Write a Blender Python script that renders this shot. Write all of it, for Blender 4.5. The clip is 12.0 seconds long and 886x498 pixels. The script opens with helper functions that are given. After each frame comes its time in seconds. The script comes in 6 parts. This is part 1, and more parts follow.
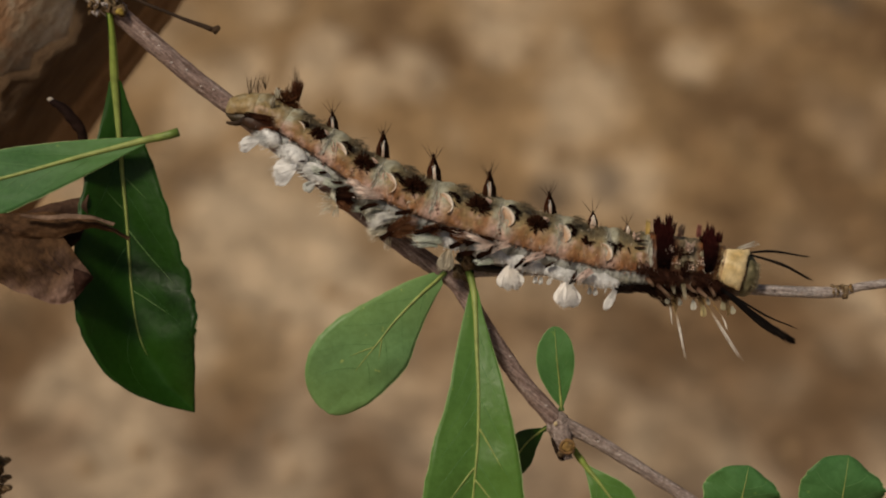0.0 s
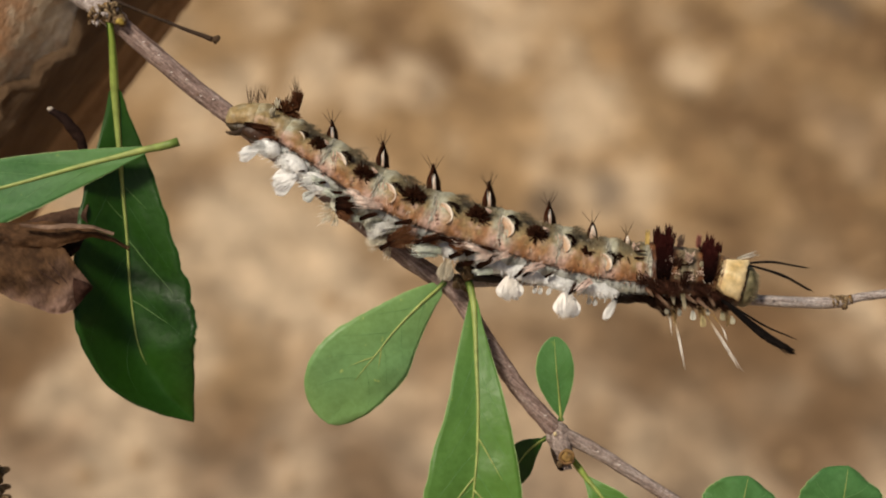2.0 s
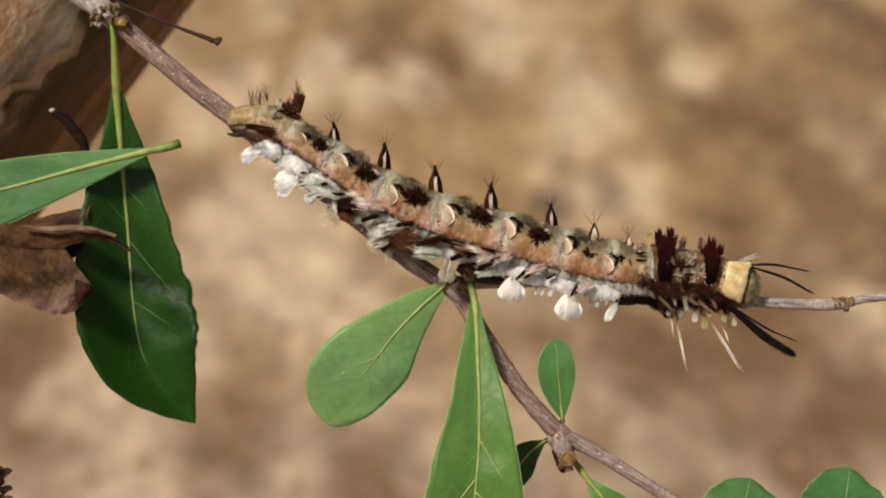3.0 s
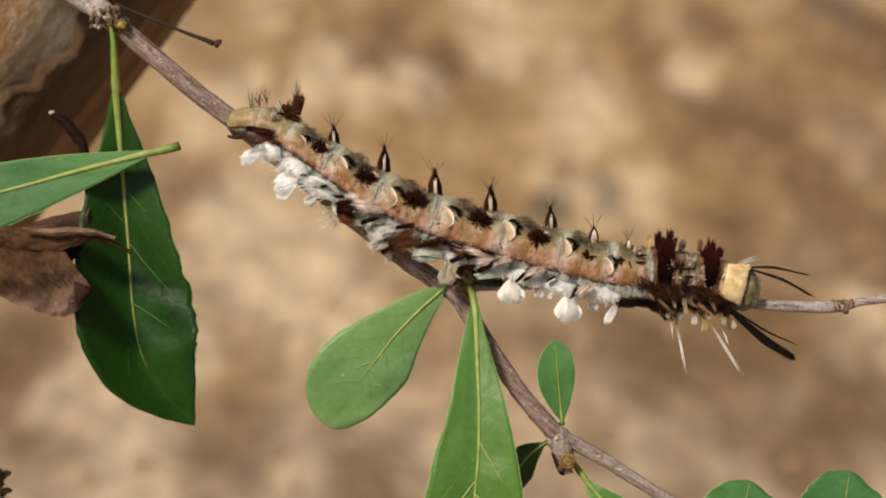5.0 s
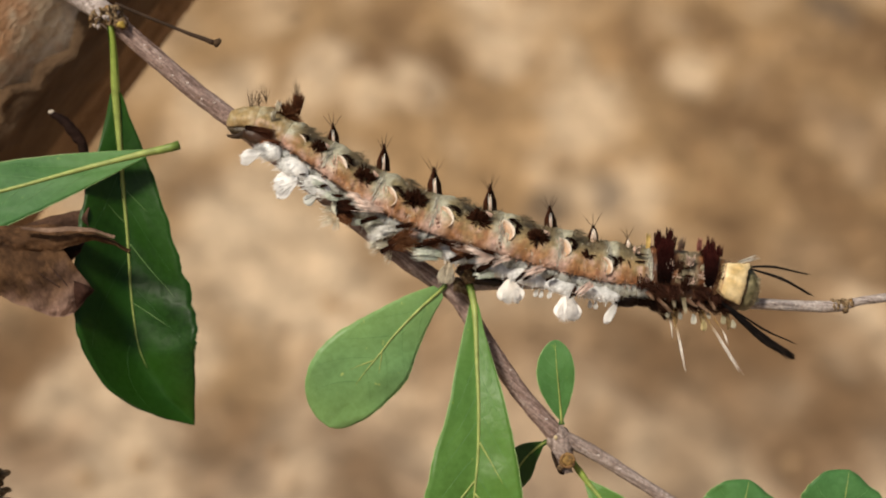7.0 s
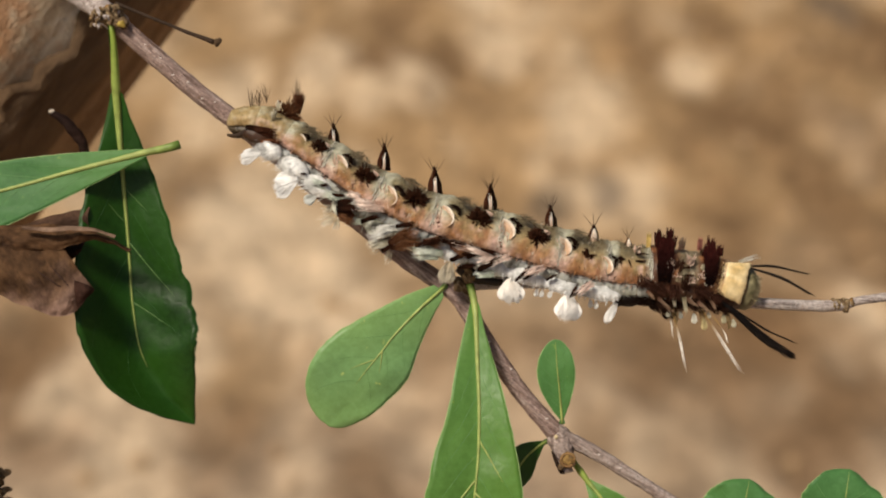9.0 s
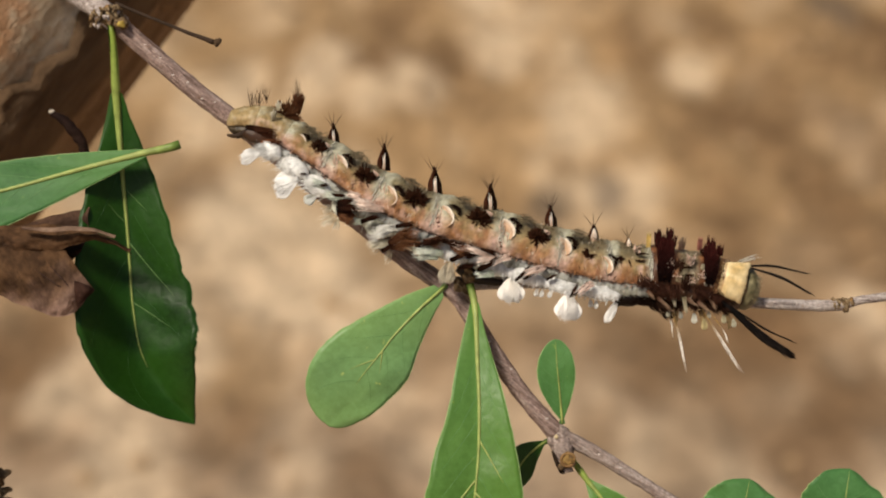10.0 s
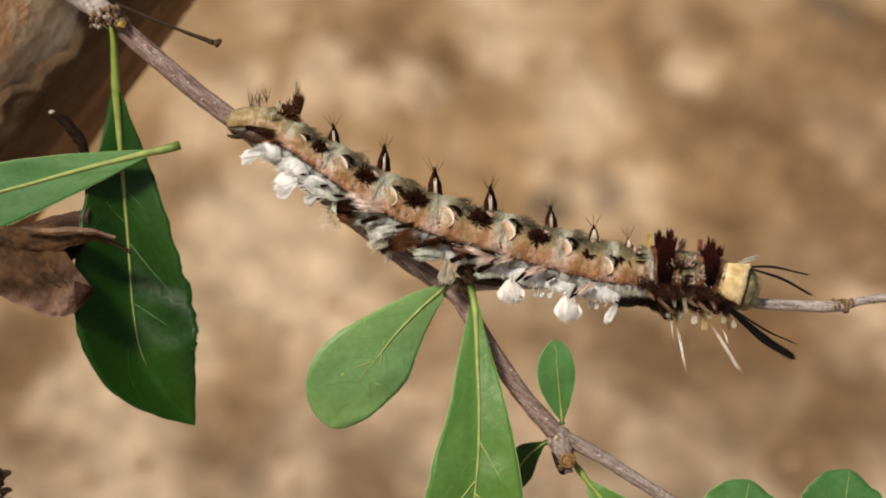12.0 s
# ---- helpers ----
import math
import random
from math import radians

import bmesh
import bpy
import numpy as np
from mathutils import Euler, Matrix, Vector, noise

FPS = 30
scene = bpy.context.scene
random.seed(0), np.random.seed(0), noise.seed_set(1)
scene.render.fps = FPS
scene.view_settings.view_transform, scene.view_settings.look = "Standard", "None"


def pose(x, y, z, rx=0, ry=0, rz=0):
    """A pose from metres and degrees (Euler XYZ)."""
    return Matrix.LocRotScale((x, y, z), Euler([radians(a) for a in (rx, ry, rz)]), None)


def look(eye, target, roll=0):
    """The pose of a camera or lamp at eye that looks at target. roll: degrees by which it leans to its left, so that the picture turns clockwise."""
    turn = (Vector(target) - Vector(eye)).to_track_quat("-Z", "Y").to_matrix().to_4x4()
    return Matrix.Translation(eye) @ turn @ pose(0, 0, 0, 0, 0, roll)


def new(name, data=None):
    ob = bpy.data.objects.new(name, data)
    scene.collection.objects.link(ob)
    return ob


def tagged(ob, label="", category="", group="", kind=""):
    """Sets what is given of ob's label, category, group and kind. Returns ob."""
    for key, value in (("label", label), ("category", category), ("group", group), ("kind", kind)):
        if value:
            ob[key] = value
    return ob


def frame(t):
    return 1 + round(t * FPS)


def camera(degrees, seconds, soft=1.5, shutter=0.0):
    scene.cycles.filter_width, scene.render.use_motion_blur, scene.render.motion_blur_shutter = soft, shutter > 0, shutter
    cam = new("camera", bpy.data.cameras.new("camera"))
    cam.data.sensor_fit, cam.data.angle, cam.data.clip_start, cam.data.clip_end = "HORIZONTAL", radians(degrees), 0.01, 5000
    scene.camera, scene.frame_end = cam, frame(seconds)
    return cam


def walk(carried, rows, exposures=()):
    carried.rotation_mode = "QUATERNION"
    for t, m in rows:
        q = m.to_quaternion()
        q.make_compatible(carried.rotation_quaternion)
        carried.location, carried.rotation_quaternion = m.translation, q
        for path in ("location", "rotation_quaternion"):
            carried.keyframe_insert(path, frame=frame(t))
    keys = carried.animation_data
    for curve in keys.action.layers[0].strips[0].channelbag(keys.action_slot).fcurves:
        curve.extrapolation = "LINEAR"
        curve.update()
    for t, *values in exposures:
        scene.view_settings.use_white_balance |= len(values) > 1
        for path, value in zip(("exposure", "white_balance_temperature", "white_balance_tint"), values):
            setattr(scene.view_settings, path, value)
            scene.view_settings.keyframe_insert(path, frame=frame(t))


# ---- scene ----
# ---- the plane in which the twig grows: millimetres right, up and out of it ----
SLOPE = radians(35)
HEIGHT = 0.30
REACH = 146.3
U_AXIS = Vector((1, 0, 0))
V_AXIS = Vector((0, math.sin(SLOPE), math.cos(SLOPE)))
W_AXIS = Vector((0, -math.cos(SLOPE), math.sin(SLOPE)))
CENTRE = Vector((0, 0, HEIGHT))
BASIS = Matrix((U_AXIS, V_AXIS, W_AXIS)).transposed().to_4x4()


def at(u, v, w=0.0):
    """World place of a point of the twig's plane, given in millimetres."""
    return CENTRE + (U_AXIS * u + V_AXIS * v + W_AXIS * w) / 1000


# ---- camera ----
cam = camera(30, 12.0, soft=2.0)
cam.data.dof.use_dof = True
cam.data.dof.focus_distance = REACH / 1000 - 0.001
cam.data.dof.aperture_fstop = 24
# seconds, drift of the aim to the right and up in millimetres, roll in degrees
DRIFT = [
    (0, 0.050, -1.191, -0.104),
    (0.5, 0.114, -0.990, -0.065),
    (1, 0.065, -0.851, -0.045),
    (1.5, 0.109, -0.649, -0.089),
    (2, 0.086, -0.308, -0.025),
    (2.5, -0.033, -0.329, -0.066),
    (3, -0.061, -0.155, -0.017),
    (5, -0.029, 0.049, 0.002),
    (5.5, -0.033, -0.009, -0.039),
    (6, -0.007, 0.019, 0.026),
    (6.5, 0.026, 0.000, 0.009),
    (7, 0.015, -0.010, 0.004),
    (9, -0.023, -0.061, -0.012),
    (9.5, -0.023, -0.071, 0.000),
    (10, -0.022, -0.064, -0.050),
    (10.5, 0.011, -0.053, -0.043),
    (11, -0.034, 0.031, 0.034),
    (11.5, -0.028, -0.019, -0.023),
    (12, -0.028, -0.002, -0.024),
]
walk(cam, [(t, look(at(0.15 * u, 0.15 * v, REACH), at(u, v, 0), roll)) for t, u, v, roll in DRIFT],
     exposures=[(0, -0.94, 7500, 11), (0.5, -0.84, 7450, 11), (0.8, -0.6, 7400, 11), (1, -0.43, 7350, 10), (1.5, -0.37, 7300, 10), (2, -0.27, 7250, 10), (2.5, -0.2, 7200, 10), (3, -0.15, 7150, 10), (5, -0.12, 7150, 10), (6, -0.08, 7150, 10), (12, -0.08, 7150, 10)])

# ---- light: bright overcast day ----
SUN_UP, SUN_ROUND = radians(60), radians(-127)
world = bpy.data.worlds.new("sky")
scene.world = world
world.use_nodes = True
wn = world.node_tree.nodes
sky = wn.new("ShaderNodeTexSky")
sky.sky_type, sky.sun_disc = "NISHITA", False
sky.sun_elevation, sky.sun_rotation = SUN_UP, SUN_ROUND
sky.air_density, sky.dust_density, sky.ozone_density = 1.0, 4.0, 0.6
wn["Background"].inputs["Strength"].default_value = 0.06
world.node_tree.links.new(sky.outputs[0], wn["Background"].inputs["Color"])
sun_data = bpy.data.lights.new("sun", "SUN")
sun_data.energy, sun_data.angle, sun_data.color = 3.75, radians(11), (1.0, 0.955, 0.88)
sun = new("sun", sun_data)
sun_way = Vector((math.sin(SUN_ROUND) * math.cos(SUN_UP), math.cos(SUN_ROUND) * math.cos(SUN_UP), math.sin(SUN_UP)))
sun.matrix_world = look(sun_way * 5, (0, 0, 0))


# ---- materials ----
class Nodes:
    """A node material with short ways to add nodes."""

    def __init__(self, name, rough=0.6, spec=0.4):
        self.mat = bpy.data.materials.new(name)
        self.mat.use_nodes = True
        self.tree = self.mat.node_tree
        self.bsdf = self.tree.nodes["Principled BSDF"]
        self.bsdf.inputs["Roughness"].default_value = rough
        self.bsdf.inputs["Specular IOR Level"].default_value = spec
        self.coord = self.tree.nodes.new("ShaderNodeTexCoord").outputs["Object"]

    def link(self, a, b):
        self.tree.links.new(a, b)

    def mapped(self, scale, turn=(0, 0, 0)):
        m = self.tree.nodes.new("ShaderNodeMapping")
        m.vector_type = "TEXTURE"
        m.inputs["Scale"].default_value = tuple(1 / q for q in scale)
        m.inputs["Rotation"].default_value = turn
        self.link(self.coord, m.inputs["Vector"])
        return m.outputs[0]

    def noise(self, scale, detail=4, vector=None, rough=0.6):
        n = self.tree.nodes.new("ShaderNodeTexNoise")
        n.inputs["Scale"].default_value, n.inputs["Detail"].default_value = scale, detail
        n.inputs["Roughness"].default_value = rough
        self.link(vector or self.coord, n.inputs["Vector"])
        return n.outputs["Fac"]

    def ramp(self, fac, *stops):
        r = self.tree.nodes.new("ShaderNodeValToRGB")
        els = r.color_ramp.elements
        while len(els) < len(stops):
            els.new(0.5)
        for e, (p, c) in zip(els, stops):
            e.position, e.color = p, (*c, 1) if isinstance(c, tuple) else (c, c, c, 1)
        self.link(fac, r.inputs[0])
        return r.outputs[0]

    def mix(self, fac, a, b, how="MIX"):
        m = self.tree.nodes.new("ShaderNodeMix")
        m.data_type, m.blend_type = "RGBA", how
        for sock, val in ((m.inputs[0], fac), (m.inputs[6], a), (m.inputs[7], b)):
            if isinstance(val, (int, float)):
                sock.default_value = val
            elif isinstance(val, tuple):
                sock.default_value = (*val, 1)
            else:
                self.link(val, sock)
        return m.outputs[2]

    def pigment(self):
        a = self.tree.nodes.new("ShaderNodeAttribute")
        a.attribute_name = "pigment"
        return a.outputs["Color"]

    def bump(self, fac, depth, strength=0.6):
        b = self.tree.nodes.new("ShaderNodeBump")
        b.inputs["Distance"].default_value, b.inputs["Strength"].default_value = depth, strength
        self.link(fac, b.inputs["Height"])
        self.link(b.outputs[0], self.bsdf.inputs["Normal"])
        return b.outputs[0]

    def colour(self, out):
        self.link(out, self.bsdf.inputs["Base Color"])
        return self

    def thin(self, out, share):
        """Lets part of the light through, as leaves and hairs do."""
        t = self.tree.nodes.new("ShaderNodeBsdfTranslucent")
        self.link(out, t.inputs["Color"])
        m = self.tree.nodes.new("ShaderNodeMixShader")
        m.inputs[0].default_value = share
        self.link(self.bsdf.outputs[0], m.inputs[1])
        self.link(t.outputs[0], m.inputs[2])
        self.link(m.outputs[0], self.tree.nodes["Material Output"].inputs["Surface"])
        return self


def soil_material():
    n = Nodes("dry_soil", 0.95, 0.1)
    grain = n.mix(0.5, n.ramp(n.noise(55, 8, rough=0.7), (0.3, 0.62), (0.7, 1.3)), n.ramp(n.noise(1.3, 5), (0.3, 0.75), (0.7, 1.2)))
    crumbly = n.mix(0.5, n.ramp(n.noise(190, 4), (0.36, 0.62), (0.64, 1.36)), n.ramp(n.noise(110, 3), (0.36, 0.7), (0.64, 1.3)))
    fine = n.noise(700, 4)
    n.colour(n.mix(1.0, n.mix(1.0, n.pigment(), grain, "MULTIPLY"), crumbly, "MULTIPLY"))
    n.bump(fine, 0.002, 0.6)
    return n.mat


def clod_material():
    n = Nodes("soil_clod", 0.95, 0.1)
    info = n.tree.nodes.new("ShaderNodeNewGeometry").outputs["Random Per Island"]
    tone = n.ramp(info, (0.0, (0.29, 0.185, 0.105)), (0.5, (0.38, 0.25, 0.14)), (1.0, (0.46, 0.33, 0.20)))
    n.colour(n.mix(0.5, tone, n.ramp(n.noise(160, 5), (0.3, (0.30, 0.19, 0.11)), (0.7, (0.44, 0.30, 0.175)))))
    n.bump(n.noise(500, 4), 0.001)
    return n.mat


def trunk_material(name, depth):
    n = Nodes(name, 0.85, 0.2)
    grain = n.noise(1, 6, n.mapped((260, 260, 60)), 0.75)
    patch = n.noise(60, 4, n.mapped((1, 1, 0.35)))
    wood = n.ramp(grain, (0.30, tuple(depth * q for q in (0.085, 0.046, 0.022))), (0.52, tuple(depth * q for q in (0.185, 0.110, 0.060))), (0.74, tuple(depth * q for q in (0.33, 0.215, 0.125))))
    n.colour(n.mix(n.ramp(patch, (0.52, 0.0), (0.72, 0.7)), wood, n.ramp(grain, (0.3, tuple(depth * q for q in (0.12, 0.07, 0.04))), (0.7, tuple(depth * q for q in (0.30, 0.20, 0.12))))))
    n.bump(grain, 0.003, 0.8)
    return n.mat


def bare_wood_material():
    n = Nodes("bare_wood", 0.8, 0.2)
    grain = n.noise(1, 6, n.mapped((220, 220, 120)), 0.75)
    patch = n.noise(120, 5)
    wood = n.ramp(grain, (0.32, (0.30, 0.215, 0.145)), (0.5, (0.52, 0.415, 0.30)), (0.68, (0.72, 0.63, 0.51)))
    n.colour(n.mix(n.ramp(patch, (0.50, 0.0), (0.62, 0.8)), n.mix(n.ramp(n.noise(170, 5), (0.46, 0.0), (0.62, 0.6)), wood, (0.22, 0.15, 0.10)), (0.42, 0.21, 0.10)))
    n.bump(grain, 0.003, 0.8)
    return n.mat


def bark_material(name, low, mid, high, rust, run=-40):
    n = Nodes(name, 0.75, 0.3)
    fine = n.noise(3800, 5)
    streak = n.noise(1, 5, n.mapped((420, 3600, 3600), (0, 0, radians(run))), 0.65)
    base = n.ramp(streak, (0.32, low), (0.5, mid), (0.72, high))
    spots = n.ramp(n.noise(1500, 4), (0.58, 0.0), (0.72, 0.6))
    n.colour(n.mix(1.0, n.mix(spots, base, rust), n.ramp(fine, (0.3, 0.62), (0.7, 1.32)), "MULTIPLY"))
    n.bump(n.mix(0.5, fine, streak), 0.0003, 1.0)
    return n.mat


def leaf_material(name, dark, light, share, rough, flecks=0.68, gloss=0.28):
    paler = tuple(1.45 * c + 0.006 for c in light)
    n = Nodes(name, rough, gloss)
    broad = n.noise(130, 3)
    fine = n.noise(1600, 4)
    cells = n.tree.nodes.new("ShaderNodeTexVoronoi")
    cells.feature = "DISTANCE_TO_EDGE"
    cells.inputs["Scale"].default_value = 900
    n.link(n.coord, cells.inputs["Vector"])
    net = n.ramp(cells.outputs["Distance"], (0.0, 1.0), (0.09, 0.0))
    body = n.mix(n.ramp(broad, (0.3, 0.0), (0.7, 1.0)), dark, light)
    body = n.mix(n.ramp(n.noise(55, 2), (0.40, 0.0), (0.66, 0.55)), body, tuple(c * k for c, k in zip(light, (1.25, 1.12, 0.75))))
    body = n.mix(n.ramp(fine, (0.40, 0.0), (0.75, 0.35)), body, paler)
    body = n.mix(n.mix(1.0, net, (0.08, 0.08, 0.08), "MULTIPLY"), body, paler)
    specks = n.ramp(n.noise(1300, 3), (flecks, 0.0), (flecks + 0.07, 0.55))
    body = n.mix(specks, body, tuple(1.2 * c for c in (paler[0] * 1.6, paler[1], paler[2] * 0.7)))
    n.colour(body)
    n.bump(n.mix(0.6, fine, cells.outputs["Distance"]), 0.00012, 0.6)
    return n.thin(body, share).mat


def plain_grain(name, low, high, scale, rough, spec=0.4, depth=0.00005, share=0.0):
    n = Nodes(name, rough, spec)
    f = n.noise(scale, 5)
    c = n.ramp(f, (0.3, low), (0.7, high))
    n.colour(c)
    n.bump(f, depth, 0.7)
    return n.thin(c, share).mat if share else n.mat


def pigment_material(name, rough, spec, share, scale, depth, clear=0.0):
    n = Nodes(name, rough, spec)
    c = n.mix(1.0, n.pigment(), n.ramp(n.noise(scale, 4), (0.3, 0.72), (0.7, 1.22)), "MULTIPLY")
    n.colour(c)
    if depth:
        n.bump(n.noise(scale * 1.5, 4), depth, 0.8)
    if share:
        n.thin(c, share)
    if clear:
        out = n.tree.nodes["Material Output"].inputs["Surface"]
        gap, veil = n.tree.nodes.new("ShaderNodeBsdfTransparent"), n.tree.nodes.new("ShaderNodeMixShader")
        veil.inputs[0].default_value = clear
        n.link(out.links[0].from_socket, veil.inputs[1])
        n.link(gap.outputs[0], veil.inputs[2])
        n.link(veil.outputs[0], out)
    return n.mat


SOIL, CLOD, TRUNK, BARE_WOOD = soil_material(), clod_material(), trunk_material("brown_bark", 1.4), bare_wood_material()
# the same bark at half strength, for the band of shade on the trunk
SHADE_BARK = trunk_material("shaded_bark", 0.7)
BARK = bark_material("twig_bark", (0.13, 0.080, 0.066), (0.285, 0.195, 0.168), (0.50, 0.40, 0.36), (0.20, 0.11, 0.065))
PALE_BARK = bark_material("pale_twig_bark", (0.16, 0.12, 0.105), (0.40, 0.34, 0.315), (0.62, 0.56, 0.53), (0.30, 0.20, 0.14), -6)
LOWER_BARK = bark_material("lower_twig_bark", (0.13, 0.09, 0.075), (0.33, 0.255, 0.225), (0.56, 0.48, 0.44), (0.20, 0.12, 0.075), -32)
NODE_BARK = bark_material("node_bark", (0.035, 0.022, 0.013), (0.15, 0.09, 0.042), (0.42, 0.32, 0.19), (0.36, 0.18, 0.045))
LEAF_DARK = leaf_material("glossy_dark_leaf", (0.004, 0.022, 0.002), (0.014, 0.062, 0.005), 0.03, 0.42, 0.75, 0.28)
LEAF_MID = leaf_material("matt_green_leaf", (0.068, 0.172, 0.036), (0.102, 0.234, 0.054), 0.22, 0.42)
LEAF_SOFT = leaf_material("greyish_green_leaf", (0.152, 0.305, 0.112), (0.204, 0.376, 0.150), 0.24, 0.38, 0.67)
LEAF_GREY = leaf_material("dull_green_leaf", (0.050, 0.155, 0.045), (0.074, 0.205, 0.062), 0.2, 0.55)
VEIN = pigment_material("pale_midrib", 0.45, 0.35, 0.15, 900, 0.00004)
MARGIN = plain_grain("leaf_margin", (0.20, 0.32, 0.11), (0.34, 0.46, 0.20), 1200, 0.45)
DIM_VEIN = plain_grain("dim_side_vein", (0.016, 0.07, 0.014), (0.030, 0.10, 0.024), 900, 0.5)
FAINT_VEIN = plain_grain("faint_forked_vein", (0.075, 0.15, 0.04), (0.11, 0.20, 0.06), 900, 0.5)
SIDE_VEIN = plain_grain("side_vein", (0.085, 0.215, 0.062), (0.125, 0.27, 0.09), 900, 0.5)
LENTICEL = plain_grain("pale_lenticel", (0.48, 0.40, 0.35), (0.74, 0.67, 0.62), 1800, 0.7)
DEAD = pigment_material("dry_dead_leaf", 0.8, 0.1, 0.06, 900, 0.0003)
SKIN = pigment_material("caterpillar_skin", 0.45, 0.35, 0.0, 2600, 0.00008)
HAIR = pigment_material("caterpillar_hair", 0.7, 0.05, 0.10, 1500, 0)
WHITE_SCALE = pigment_material("white_fan_scale", 0.6, 0.15, 0.12, 300, 0, 0.08)
SHIELD = pigment_material("neck_shield", 0.45, 0.4, 0.0, 1400, 0.00004)


# ---- building ----
OUT = Vector((0, 0, 1))


class Shape:
    """Points in millimetres of the twig's plane, faces and a pigment for each point."""

    def __init__(self):
        self.v, self.f, self.c = [], [], []

    def add(self, points, faces, colours):
        k = len(self.v)
        self.v.extend(points)
        self.f.extend([tuple(i + k for i in f) for f in faces])
        if isinstance(colours, tuple):
            colours = [colours] * len(points)
        self.c.extend(colours)


BASES = {}


def thing(name, u, v, w, label, category):
    ob = new(name)
    ob.empty_display_size = 0.005
    BASES[ob.name] = Vector((u, v, w))
    ob.matrix_world = Matrix.Translation(at(u, v, w)) @ BASIS
    return tagged(ob, label, category)


def part(name, sh, material, parent, label="", smooth=True, kind="", pivot=None):
    """One mesh object under a thing or under one of its parts, with its origin at the thing's base or at the pivot."""
    root = BASES[parent.name]
    base = Vector(pivot) if pivot else root
    me = bpy.data.meshes.new(name)
    me.from_pydata([tuple((Vector(p) - base) / 1000) for p in sh.v], [], sh.f)
    tint = me.color_attributes.new("pigment", "FLOAT_COLOR", "POINT")
    tint.data.foreach_set("color", [x for c in sh.c for x in (*c, 1.0)])
    me.polygons.foreach_set("use_smooth", [smooth] * len(me.polygons))
    me.materials.append(material)
    me.update()
    ob = new(name, me)
    ob.parent = parent
    ob.location = (base - root) / 1000
    BASES[ob.name] = base
    return tagged(ob, label, "", "", kind)


def spline(pts, n):
    """A smooth line of n + 1 points through the given ones."""
    pts = [Vector(p) for p in pts]
    ext = [pts[0] * 2 - pts[1], *pts, pts[-1] * 2 - pts[-2]]
    out = []
    m = len(pts) - 1
    for i in range(n + 1):
        x = i / n * m
        k = min(int(x), m - 1)
        t = x - k
        a, b, c, d = ext[k:k + 4]
        out.append(0.5 * (2 * b + (c - a) * t + (2 * a - 5 * b + 4 * c - d) * t * t + (3 * b - a - 3 * c + d) * t ** 3))
    return out


def even(line, n):
    """The same line in n equal steps."""
    run = [0.0]
    for a, b in zip(line, line[1:]):
        run.append(run[-1] + (b - a).length)
    out = []
    for i in range(n + 1):
        x = run[-1] * i / n
        k = min(max(sum(1 for r in run if r <= x) - 1, 0), len(line) - 2)
        out.append(line[k].lerp(line[k + 1], min(1.0, (x - run[k]) / max(1e-6, run[k + 1] - run[k]))))
    return out


def lerp(vals, t):
    x = t * (len(vals) - 1)
    k = min(int(x), len(vals) - 2)
    return vals[k] + (vals[k + 1] - vals[k]) * (x - k)


def tone(col, spread):
    k = 1 + random.uniform(-spread, spread)
    return tuple(max(0.0, c * k) for c in col)


def blend(a, b, t):
    t = max(0.0, min(1.0, t))
    return tuple(x + (y - x) * t for x, y in zip(a, b))


def tube(sh, pts, radii, n=24, sides=10, rough=0.0, grain=1.0, col=(0.2, 0.2, 0.2), tip=None, smooth_path=True):
    """A round or knobbly rod along a line, closed at both ends."""
    line = spline(pts, n) if smooth_path else [Vector(p) for p in pts]
    n = len(line) - 1
    ref = Vector((0.13, 0.21, 1)).normalized()
    points, faces, cols = [], [], []
    for i, p in enumerate(line):
        t = (line[min(i + 1, n)] - line[max(i - 1, 0)]).normalized()
        a = (ref - t * ref.dot(t)).normalized()
        ref = a
        b = t.cross(a)
        r = lerp(radii, i / n)
        for k in range(sides):
            q = 2 * math.pi * k / sides
            o = a * math.cos(q) + b * math.sin(q)
            rr = r * (1 + rough * noise.noise((p + o * r) * grain))
            points.append(p + o * rr)
            cols.append(blend(col, tip, i / n) if tip else col)
    for i in range(n):
        for k in range(sides):
            j = (k + 1) % sides
            faces.append((i * sides + k, i * sides + j, (i + 1) * sides + j, (i + 1) * sides + k))
    faces.append(tuple(range(sides))[::-1])
    faces.append(tuple(n * sides + k for k in range(sides)))
    sh.add(points, faces, cols)


def hair(sh, p, way, length, r, col, tip=None, bend=None, flat=1.0, blunt=0.15):
    """One tapering hair of three sides, bent towards bend."""
    p, way = Vector(p), Vector(way).normalized()
    side = way.cross(Vector((0.3, 0.2, 1))).normalized()
    if side.length < 0.5:
        side = Vector((1, 0, 0))
    up = way.cross(side)
    bend = Vector(bend) if bend is not None else Vector((0, 0, 0))
    points, cols = [], []
    for i, (t, k) in enumerate(((0, 0.8), (0.45, 1.0), (0.8, 0.65), (1, blunt))):
        c = p + way * (length * t) + bend * (length * t * t)
        for a in (0, 2.094, 4.189):
            points.append(c + side * (math.cos(a) * r * k * flat) + up * (math.sin(a) * r * k))
            cols.append(blend(col, tip or col, t))
    faces = [(3 * i + k, 3 * i + (k + 1) % 3, 3 * i + 3 + (k + 1) % 3, 3 * i + 3 + k) for i in range(3) for k in range(3)]
    faces.append((9, 10, 11))
    sh.add(points, faces, cols)


